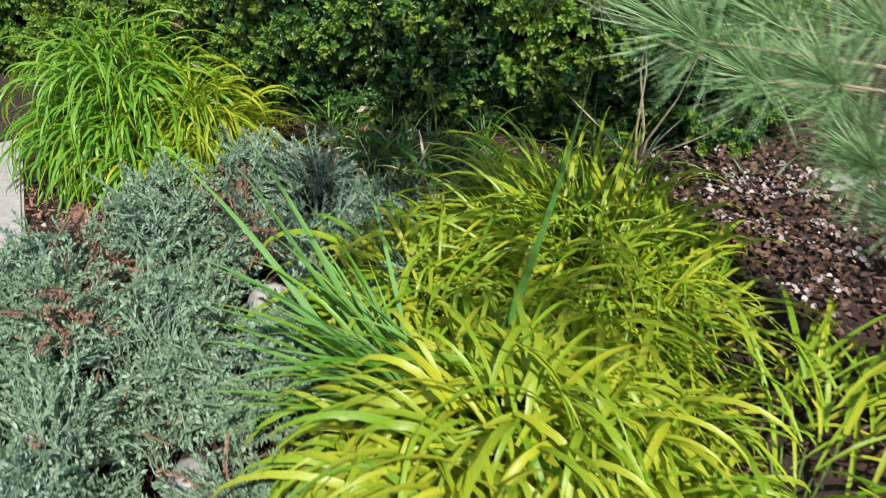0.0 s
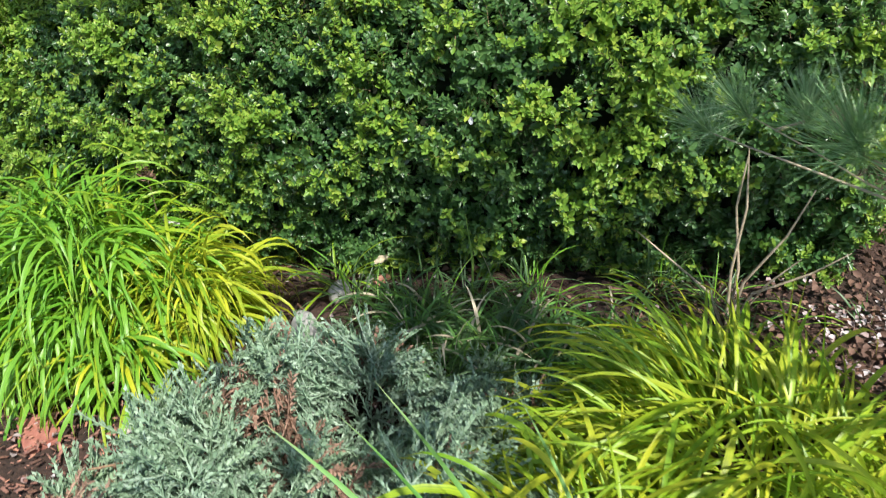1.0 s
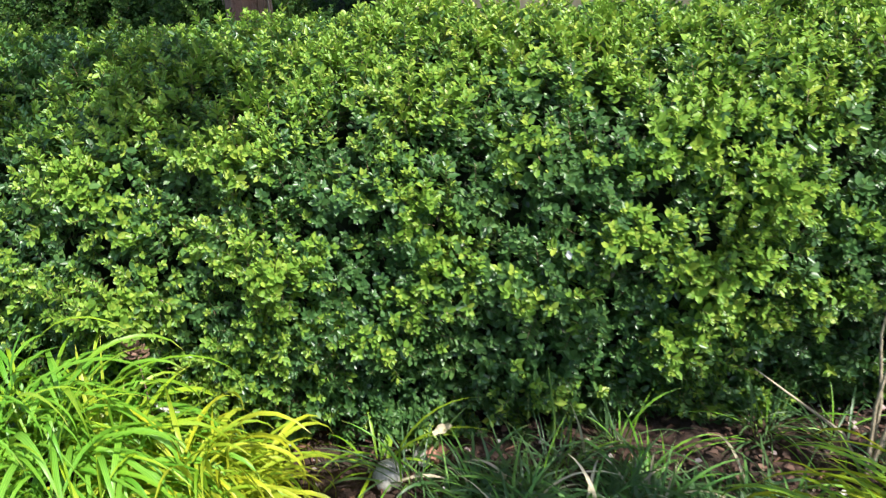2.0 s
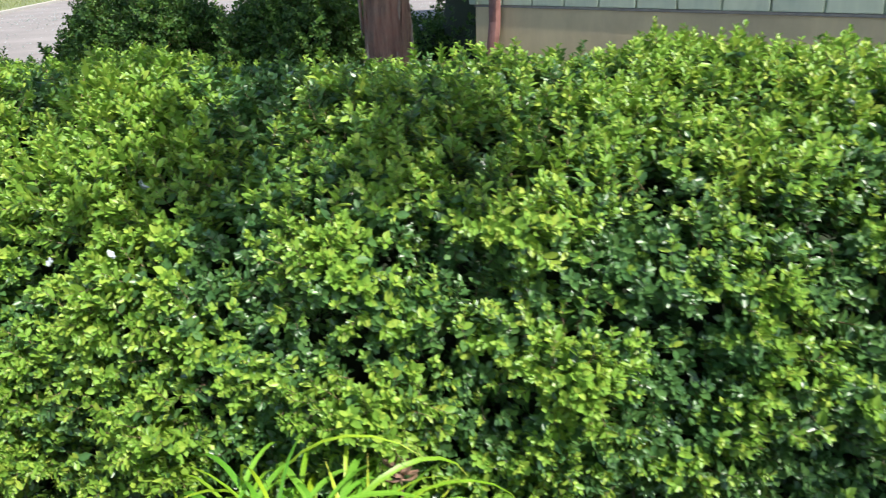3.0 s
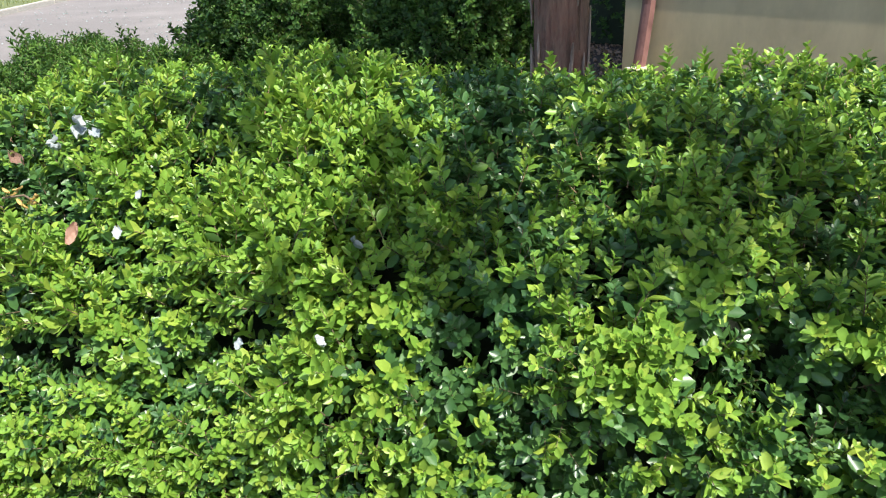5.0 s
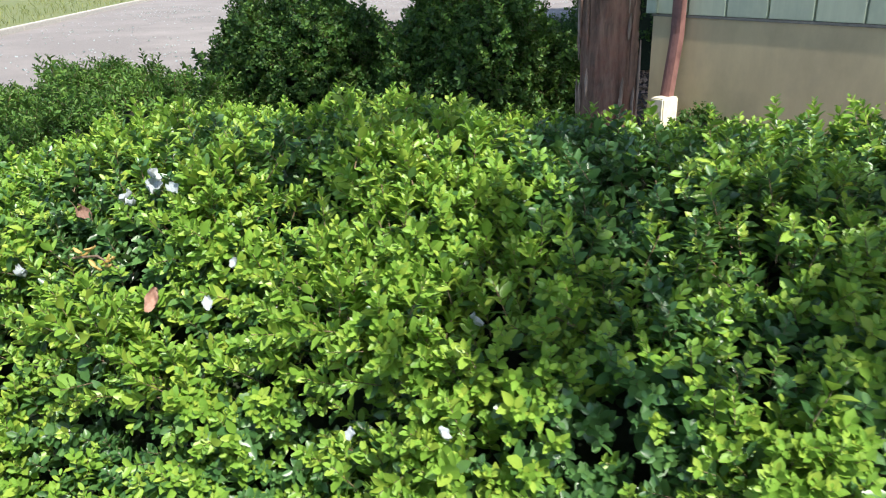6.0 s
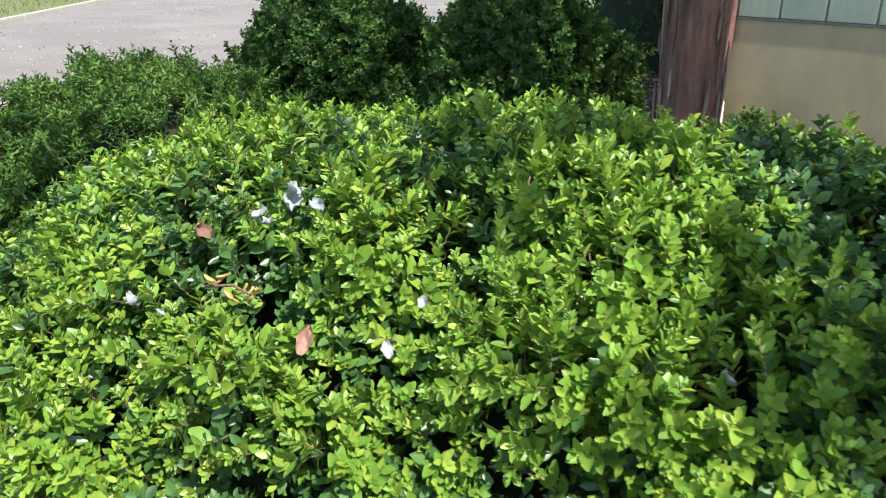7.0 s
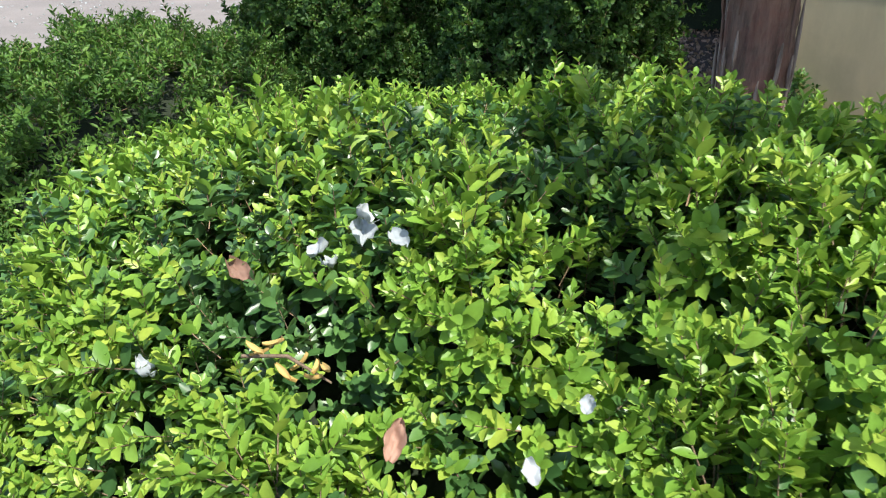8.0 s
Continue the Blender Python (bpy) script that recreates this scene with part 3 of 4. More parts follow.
def build_shrubs():
    mats = [M_SHRUB, M_YEW, M_TWIG]
    build_shrub("dome_shrub", "rounded dark green clipped shrub beside the road", -4.55, 5.78, 0.61, 0.61, 1.02, 0.2, 31, 7000, mats, 0.031)
    build_shrub("dome_shrub", "rounded clipped shrub with a sunlit crown near the tree", -3.41, 5.62, 0.51, 0.53, 1.03, 0.9, 32, 6600, mats, 0.031)
    build_shrub("dome_shrub", "clipped green shrub half hidden behind the other two", -3.95, 7.0, 0.55, 0.55, 1.02, 0.5, 33, 2600, mats, 0.034)
    # added shrub that fills the black, shaded recess behind the trunk
    build_shrub("shade_filler_shrub", "dark evergreen shrub added to stand for deep shade beside the house", -3.3, 11.8, 1.35, 1.1, 1.9, 0.3, 35, 1500, mats, 0.05, upright=0.5, ragged=0.10)
    # added low shrub, darkens the shaded ground at the road's edge
    build_shrub("low_filler_shrub", "low dark shrub added to stand for shade between road and house", -5.05, 11.6, 1.15, 0.8, 0.43, 0.1, 37, 1300, mats, 0.045, upright=0.5, ragged=0.10)
    build_shrub("leafy_weed", "small dark leafy weed at the foundation's foot", -2.42, 6.55, 0.17, 0.13, 0.36, 0.4, 36, 150, mats, 0.034, upright=0.5, ragged=0.10)
    build_shrub("spreading_shrub", "low spreading dark green shrub at the hedge's end", -4.85, 4.5, 1.25, 0.85, 0.70, 2.25, 34, 8500, [M_YEW, M_SHRUB, M_TWIG], 0.030, 2.0, 0.45, 0.05, 0.36, 6)


# ---- tree ----
TREE_AT = (-2.5, 4.66, 0)


def build_tree():
    rng = np.random.default_rng(41)
    tree = thing("cedar_tree", "tree with reddish-brown furrowed stringy bark standing behind the hedge", "tree", TREE_AT)
    zs = np.concatenate((np.linspace(-0.05, 2.0, 120), np.linspace(2.1, 5.2, 24)))
    ang = np.linspace(0, 2 * np.pi, 72, endpoint=False)
    gz, ga = np.meshgrid(zs, ang, indexing="ij")
    r = 0.104 + 0.05 * np.exp(-np.maximum(gz, 0) / 0.16) - 0.012 * np.maximum(gz, 0) / 1.0
    ridge = np.zeros_like(gz)
    for k in (9, 14, 23, 31):
        ph = rng.uniform(0, 6.3)
        ridge += np.abs(np.sin(ga * k / 2 + ph + 0.9 * np.sin(gz * rng.uniform(2, 5) + ph))) * 0.25
    strips = np.sin(ga * 17 + 3 * np.sin(gz * 6)) * np.sin(gz * 9 + ga * 5)
    r = r * (1 + 0.05 * np.sin(3 * ga + 1.0)) + 0.011 * (ridge - 0.5) + 0.003 * strips + 0.002 * rng.normal(size=gz.shape)
    r = np.maximum(r, 0.03)
    p = np.stack((r * np.cos(ga) - 0.012 * gz, r * np.sin(ga), gz), -1).reshape(-1, 3)
    i, j = np.meshgrid(np.arange(len(zs) - 1), np.arange(72), indexing="ij")
    k = (j + 1) % 72
    q = np.stack((i * 72 + j, i * 72 + k, (i + 1) * 72 + k, (i + 1) * 72 + j), -1).reshape(-1, 4)
    mesh_part("trunk", quad_mesh("trunk", p, q, [M_BARK]), tree, "reddish-brown furrowed trunk")
    # loose strips of bark
    for k in range(90):
        a, z0, ln = rng.uniform(0, 6.3), rng.uniform(0.05, 1.5), rng.uniform(0.06, 0.3)
        rr = 0.115 + 0.05 * math.exp(-z0 / 0.16) - 0.012 * z0
        pts = [(rr * math.cos(a + 0.05 * f) * (1 + 0.03 * f * f) - 0.012 * (z0 + ln * f), rr * math.sin(a + 0.05 * f) * (1 + 0.03 * f * f), z0 + ln * f) for f in (0, 0.33, 0.66, 1)]
        mesh_part("bark_strip", tube_mesh("bark_strip", pts, [0.002, 0.006, 0.006, 0.002], M_GREY_BARK if k % 3 else M_BARK, 4), tree)
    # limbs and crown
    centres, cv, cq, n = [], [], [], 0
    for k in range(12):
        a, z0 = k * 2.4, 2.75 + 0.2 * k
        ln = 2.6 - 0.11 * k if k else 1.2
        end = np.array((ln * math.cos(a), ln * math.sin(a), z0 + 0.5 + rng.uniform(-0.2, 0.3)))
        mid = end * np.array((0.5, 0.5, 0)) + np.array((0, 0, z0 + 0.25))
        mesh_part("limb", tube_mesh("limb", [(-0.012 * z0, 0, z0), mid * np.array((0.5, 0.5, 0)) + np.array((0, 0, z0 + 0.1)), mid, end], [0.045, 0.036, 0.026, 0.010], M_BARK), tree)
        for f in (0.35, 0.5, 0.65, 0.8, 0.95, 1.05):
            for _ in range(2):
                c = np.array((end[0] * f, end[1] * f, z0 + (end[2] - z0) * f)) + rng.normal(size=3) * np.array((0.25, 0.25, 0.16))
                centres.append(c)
    # unseen low limb added to shade the hedge, its leaf clusters side by side
    tip = np.array((1.66, -2.40, 2.90))
    low = mesh_part("limb", tube_mesh("limb", [(-0.03, 0, 2.45), tip * np.array((0.4, 0.4, 0)) + np.array((0, 0, 2.75)), tip * np.array((0.75, 0.75, 0)) + np.array((0, 0, 2.88)), tip], [0.045, 0.034, 0.022, 0.012], M_BARK), tree)
    shade_sprays = []
    for du, dv in ((-0.48, 0.02), (-0.33, 0.05), (-0.22, 0.08), (0.08, -0.44), (-0.02, -0.35), (0.40, -0.42), (0.38, -0.30), (0.34, -0.16), (0.0, -0.05)):
        end = tip + np.array((du * 0.974 - dv * 0.228, du * 0.228 + dv * 0.974, 0.06))
        mesh_part("twig", tube_mesh("twig", [tip * np.array((0.9, 0.9, 1.0)), (tip + end) / 2, end], [0.009, 0.006, 0.003], M_BARK, 5), low)
        shade_sprays.append(end)
    # more leaf clusters, added out of sight to shade the trunk
    for k in range(8):
        shade_sprays.append(np.array((0.92 + 0.08 * k, -0.62 - 0.054 * k, 2.10 + 0.16 * k)))
        mesh_part("twig", tube_mesh("twig", [(0, 0, 2.1 + 0.16 * k), shade_sprays[-1] * 0.6 + np.array((0, 0, 0.95)), shade_sprays[-1]], [0.012, 0.008, 0.003], M_BARK, 5), tree)
    shade_sprays = np.array(shade_sprays)
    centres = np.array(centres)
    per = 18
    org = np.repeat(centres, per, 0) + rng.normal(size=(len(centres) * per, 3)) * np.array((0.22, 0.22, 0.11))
    org = np.concatenate((org, np.repeat(shade_sprays, 20, 0) + rng.normal(size=(len(shade_sprays) * 20, 3)) * np.array((0.065, 0.065, 0.05))))
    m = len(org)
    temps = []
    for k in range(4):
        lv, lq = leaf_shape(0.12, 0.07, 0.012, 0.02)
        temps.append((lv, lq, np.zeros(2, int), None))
    mesh_part("crown", scatter("crown", temps, rng.integers(0, 4, m), frames_from(rng.normal(size=(m, 3)) * 0.6 + UP, rng), org, rng.uniform(0.6, 1.3, m), [M_CANOPY]), tree, "spreading leafy crown out of sight, partly added to dapple the light", kind="stuff")


# ---- house ----
HOUSE_M = Matrix.Translation((-2.77, 6.92, 0)) @ Matrix.Rotation(math.atan2(-0.497, 0.868), 4, "Z")


def build_house():
    house = thing("house", "house with green-grey vertical board siding above a plain foundation", "house")
    house.matrix_basis = HOUSE_M
    # depth and height are out of sight, chosen to shade the road
    L, D, H = 9.0, 17.0, 9.2
    part("foundation", box_bm(0.006, 0.001, -0.2, L, D, 0.875), M_FOUND, house, "beige rendered foundation wall")
    wall = part("wall", box_bm(0.0, 0.014, 0.877, L, D, H + 0.05), M_SIDING, house, "green-grey painted siding")
    part("drip_edge", box_bm(-0.004, -0.006, 0.868, L, 0.03, 0.882), M_TRIM, house, "thin dark drip edge")
    n = 34
    board = box_bm(0.007, -0.006, 0.884, 0.253, 0.0138, H, 0.003)
    b0 = part("siding_board", board, M_SIDING, wall)
    t0 = part("batten", box_bm(-0.0065, 0.010, 0.884, 0.0065, 0.0136, H, 0.001), M_SIDING, wall)
    for k in range(n):
        m = Matrix.Translation((0.26 * k, 0, 0))
        if k:
            mesh_part("siding_board", b0.data, wall, m=m)
            mesh_part("batten", t0.data, wall, m=m)
    part("corner_board", box_bm(-0.03, -0.03, 0.884, 0.045, -0.0085, H, 0.003), M_SIDING, wall)
    bm = bmesh.new()
    # unseen roof: the front eave keeps sun off the wall, the ridge shades the road
    ridge = [(-0.5, -0.42, H), (L + 0.5, -0.42, H), (L + 0.5, D + 0.5, H), (-0.5, D + 0.5, H), (-0.5, D / 2, H + 5.2), (L + 0.5, D / 2, H + 5.2)]
    vs = [bm.verts.new(c) for c in ridge]
    for idx in ((0, 1, 5, 4), (2, 3, 4, 5), (0, 4, 3), (1, 2, 5), (3, 2, 1, 0)):
        bm.faces.new([vs[i] for i in idx])
    part("roof", bm, M_TRIM, house, "unseen dark roof, its eave and ridge set to shade wall and road")
    # downspout with an elbow and a pale outlet block
    spout = thing("downspout", "reddish-brown metal downspout with a pale outlet block at its foot", "downspout")
    spout.matrix_basis = HOUSE_M
    x = 0.235
    pts = [(x, -0.05, H), (x, -0.05, 1.2), (x, -0.05, 0.78), (x, -0.06, 0.70), (x, -0.075, 0.60), (x, -0.09, 0.50), (x, -0.11, 0.36)]
    bm = bmesh.new()
    rings = []
    for c in pts:
        ring = [bm.verts.new((c[0] + dx, c[1] + dy, c[2])) for dx, dy in ((-0.033, -0.022), (-0.012, -0.026), (0.012, -0.026), (0.033, -0.022), (0.033, 0.022), (-0.033, 0.022))]
        rings.append(ring)
    for a, b in zip(rings, rings[1:]):
        for k in range(6):
            bm.faces.new((a[k], a[(k + 1) % 6], b[(k + 1) % 6], b[k]))
    bm.faces.new(rings[0])
    bm.faces.new(list(reversed(rings[-1])))
    bmesh.ops.recalc_face_normals(bm, faces=bm.faces[:])
    part("pipe", bm, M_SPOUT, spout)
    part("strap", box_bm(x - 0.045, -0.082, 1.55, x + 0.045, -0.023, 1.575, 0.003), M_SPOUT, spout)
    part("outlet_block", box_bm(x - 0.035, -0.21, 0.0, x + 0.065, -0.07, 0.42, 0.008), M_SPLASH, spout, "cream outlet block")


# ---- bed in front of the hedge ----


def build_juniper():
    rng = np.random.default_rng(51)
    jun = thing("creeping_juniper", "blue-green creeping juniper carpet covering the bed", "juniper")
    temps = []
    for k in range(6):
        V, Q, n = [], [], 0
        sv, sq = tube([(0, 0, 0), (0.002, 0.003, 0.036), (0, 0.012, 0.074)], [0.0016, 0.0013, 0.0006], 3)
        V.append(sv), Q.append(sq)
        n = len(sv)
        ns = 30
        for i in range(ns):
            f = i / ns
            a = i * 2.4 + rng.normal() * 0.3
            ln, w = 0.0135 * rng.uniform(0.8, 1.2) * (1 - 0.35 * f), 0.0044
            rot = Matrix.Rotation(a, 3, "Z") @ Matrix.Rotation(radians(rng.uniform(25, 60) + 15 * f), 3, "X")
            v = np.array([(0, 0, 0), (w / 2, ln * 0.5, 0.0006), (0, ln, 0), (-w / 2, ln * 0.5, 0.0006)]) @ np.array(rot).T + np.array((0, 0.012 * f * f, 0.004 + 0.072 * f))
            V.append(v)
            Q.append(np.array([(0, 1, 2, 3)]) + n)
            n += 4
        qs = np.concatenate(Q)
        temps.append((np.concatenate(V), qs, np.zeros(len(qs), int), None))
    temps += [(t[0], t[1], np.ones(len(t[1]), int), None) for t in temps]
    n = 18000
    x, y = rng.uniform(-1.45, 0.0, n), rng.uniform(0.85, 2.75, n)
    p0 = np.stack((x, y, 0 * x), -1)
    edge = lumps(p0, 61, [(0.5, 0.10), (0.2, 0.05)])
    far = np.interp(x, [-1.3, -1.0, -0.7, -0.4], [2.22, 2.48, 2.56, 2.42])
    dx = np.maximum(-1.22 - x, 0) + np.maximum(x - np.interp(y, [1.2, 1.6, 2.1, 2.5], [-0.15, -0.30, -0.42, -0.50]), 0)
    dy = np.maximum(y - far, 0) + np.maximum(1.0 - y, 0)
    inside = dx + dy < np.maximum(0.06 + edge * 0.7, 0.005)
    inside &= np.hypot(x + 0.645, y - 1.975) > 0.09
    inside &= np.hypot(x + 0.405, y - 1.536) > 0.08
    holes = lumps(p0, 63, [(0.30, 0.8), (0.12, 0.5)])
    inside &= holes > np.quantile(holes, 0.03)
    rim = np.clip((far + 0.05 - y) / 0.25, 0.35, 1) * np.clip((x + 1.32) / 0.22, 0.3, 1)
    h = (0.175 + 0.11 * lumps(p0, 64, [(0.30, 0.8), (0.17, 1.0)])) * rim
    h = np.clip(h, 0.03, 0.31)
    z = h * rng.uniform(0.5, 1.0, n)
    org = np.stack((x, y, z), -1)[inside]
    m = len(org)
    flow = lumps(org, 66, [(0.4, 1.0)])
    axis = np.stack((np.cos(flow * 3) * 0.7, np.sin(flow * 3) * 0.7, np.full(m, 0.55)), -1) + rng.normal(size=(m, 3)) * 0.4
    which, fr, at, sc = rng.integers(0, 6, m) + np.where(holes[inside] + rng.normal(size=m) * 0.12 < np.quantile(holes, 0.10), 6, 0), frames_from(axis, rng), org - unit(axis) * 0.02, rng.uniform(0.95, 1.7, m)
    near = np.nonzero((org[:, 0] > -1.0) & (org[:, 1] < 2.0) & (org[:, 2] > 0.14))[0][:260]
    rest = np.ones(m, bool)
    rest[near] = False
    meshes = [quad_mesh("shoot", t[0], t[1], [M_JUNIPER, M_BROWN], t[2]) for t in temps]
    for i in near:
        mesh_part("shoot", meshes[which[i]], jun, m=matrix_of(fr[i], at[i], sc[i]))
    mesh_part("foliage", scatter("foliage", temps, which[rest], fr[rest], at[rest], sc[rest], [M_JUNIPER, M_BROWN]), jun, "tiny blue-green needles on short shoots", kind="stuff")
    for k in range(26):
        a = rng.uniform(0, 6.3)
        c = np.array((rng.uniform(-1.15, -0.5), rng.uniform(1.3, 2.2), 0.05))
        ln = rng.uniform(0.15, 0.4)
        pts = [c + np.array((ln * f * math.cos(a + 0.4 * f), ln * f * math.sin(a + 0.4 * f), 0.10 * math.sin(2 * f))) for f in (0, 0.33, 0.66, 1)]
        mesh_part("stem", tube_mesh("stem", pts, [0.006, 0.005, 0.004, 0.002], M_TWIG, 5), jun, "bare reddish-brown stem")


def build_grass(label, at, radius, height, count, singles, length, width, mats, weights, seed, lean=(0.5, 1.0), arch=(1.2, 2.1), bias=(0.0, 0.0), culms=14, spread=0.62, wild=0.85):
    """A mound of arching blades that spring from thin culms at several heights; some blades are meshes of their own."""
    rng = np.random.default_rng(seed)
    clump = thing("ornamental_grass", label, "grass", at, "ornamental grasses")
    temps = []
    for slot in range(len(mats)):
        for k in range(9):
            t = blade_shape(length * rng.uniform(0.6, 1.25), width * rng.uniform(0.55, 1.15), rng.uniform(*arch), 8, rng.uniform(*lean), rng.normal() * 1.0)
            bow = rng.normal() * 0.10
            t[0][:, 0] += bow * (np.linalg.norm(t[0], axis=1) ** 2) / length
            temps.append((t[0], t[1], np.full(len(t[1]), slot), t[3]))
    meshes = [quad_mesh("blade", t[0], t[1], mats, t[2], t[3]) for t in temps]
    ang = rng.uniform(0, 2 * np.pi, count)
    q = rng.uniform(0, 1, count)
    rho = spread * radius * np.sqrt(q)
    z = height * (1 - 0.75 * q) * rng.uniform(0.25, 0.92, count)
    org = np.stack((rho * np.cos(ang) + bias[0] * z * 0.6, rho * np.sin(ang) + bias[1] * z * 0.6, z), -1)
    face = ang + rng.normal(size=count) * wild
    hx, hy = np.cos(face) + bias[0], np.sin(face) + bias[1]
    face = np.arctan2(hy, hx)
    tilt = 0.5 * q + rng.normal(size=count) * 0.34 + 0.1
    slot = rng.choice(len(mats), count, p=weights)
    which = slot * 9 + rng.integers(0, 9, count)
    rot = np.array([np.array(Matrix.Rotation(f - math.pi / 2, 3, "Z") @ Matrix.Rotation(-t, 3, "X")) for f, t in zip(face, tilt)])
    sc = rng.uniform(0.6, 1.15, count)
    mesh_part("blades", scatter("blades", temps, which[singles:], rot[singles:], org[singles:], sc[singles:], mats), clump, kind="stuff")
    for i in range(singles):
        mesh_part("blade", meshes[which[i]], clump, m=matrix_of(rot[i], org[i], sc[i]))
    for i in range(culms):
        e = org[singles + i * 3]
        base = np.array((e[0] * 0.35, e[1] * 0.35, -0.01))
        mesh_part("culm", tube_mesh("culm", [base, base * 0.4 + e * 0.6 + np.array((0, 0, 0.02)), e], [0.0022, 0.002, 0.0014], M_GREEN_STEM, 4), clump)
    return clump


def build_grasses():
    build_grass("golden variegated arching grass in full sun", (0.18, 1.85, 0.03), 0.40, 0.42, 2300, 240, 0.26, 0.0138, [M_GOLD, M_LIME], [0.66, 0.34], 71, arch=(1.5, 2.8), bias=(-0.25, -0.45), spread=0.85, wild=1.2)
    build_grass("golden-green arching grass in the middle of the bed", (-0.20, 2.07, 0.02), 0.33, 0.33, 1400, 160, 0.24, 0.0115, [M_GOLD, M_LIME], [0.62, 0.38], 70, arch=(1.5, 2.8), bias=(-0.5, -0.1), spread=0.8, wild=1.1)
    build_grass("yellow-green arching grass in half shade", (-0.04, 2.40, 0.03), 0.42, 0.32, 2000, 200, 0.27, 0.0098, [M_LIME, M_GOLD], [0.56, 0.44], 72, arch=(1.3, 2.5), bias=(-0.65, 0.1), spread=0.75)
    build_grass("sparse yellow-green grass over petal-strewn mulch", (0.52, 2.06, 0.05), 0.36, 0.28, 300, 100, 0.28, 0.0110, [M_LIME, M_GOLD], [0.6, 0.4], 73, bias=(0.0, 0.2), spread=0.9)
    build_grass("fresh green arching grass against the hedge", (-1.77, 2.41, 0.0), 0.46, 0.50, 2000, 220, 0.25, 0.0110, [M_GREENBLADE, M_LIME], [0.8, 0.2], 74, arch=(1.6, 2.7), bias=(-0.15, -0.15))
    build_grass("upright yellow-green blades rising out of green grass", (-1.70, 2.46, 0.0), 0.09, 0.34, 34, 24, 0.27, 0.0150, [M_LIME, M_GOLD], [0.75, 0.25], 79, lean=(0.0, 0.5), arch=(0.3, 1.2), culms=3)
    build_grass("golden yellow arching grass beside a green one", (-1.54, 2.52, 0.0), 0.22, 0.28, 750, 140, 0.22, 0.0112, [M_GOLD, M_LIME], [0.9, 0.1], 75, arch=(1.7, 2.7), bias=(0.05, -0.3))
    build_grass("green and yellow grass tuft spilling onto mulch", (-1.54, 2.27, 0.0), 0.18, 0.20, 170, 70, 0.24, 0.0120, [M_GREENBLADE, M_GOLD], [0.55, 0.45], 76, arch=(1.4, 2.6), bias=(0.1, -0.4))
    build_grass("thin young yellow-green grass sprout at the hedge's foot", (-1.27, 2.79, 0.0), 0.06, 0.05, 16, 10, 0.24, 0.012, [M_LIME, M_GREENBLADE], [0.8, 0.2], 78, lean=(0.1, 0.6), arch=(0.7, 1.7), culms=2)
    # thin dark weeds along the hedge's foot
    rng = np.random.default_rng(77)
    for k in range(9):
        x = -1.2 + 0.16 * k + rng.normal() * 0.05
        y = 2.80 + 0.234 * (x + 1.2) + rng.normal() * 0.07
        build_grass("small dark green grass tuft at the hedge's foot", (x, y, 0.0), 0.07, 0.05, 50, 8, 0.20, 0.005, [M_DARKGRASS, M_GREENBLADE], [0.75, 0.25], 80 + k, lean=(0.1, 0.7), arch=(0.8, 1.8), culms=2)


def build_groundcover():
    """Dark strappy tufts and low leaves between the juniper and the hedge."""
    rng = np.random.default_rng(95)
    for k in range(26):
        x = -1.04 + 0.027 * k + rng.normal() * 0.05
        y = 2.68 + 0.14 * (x + 0.7) + rng.uniform(-0.13, 0.14)
        build_grass("dark blue-green strappy tuft between juniper and hedge", (x, y, 0.0), 0.10, 0.06, 70, 8, 0.17, 0.0075, [M_DARKGRASS, M_STRAP, M_STRAW], [0.62, 0.30, 0.08], 300 + k, lean=(0.3, 1.0), arch=(0.9, 2.0), culms=2, wild=1.5)


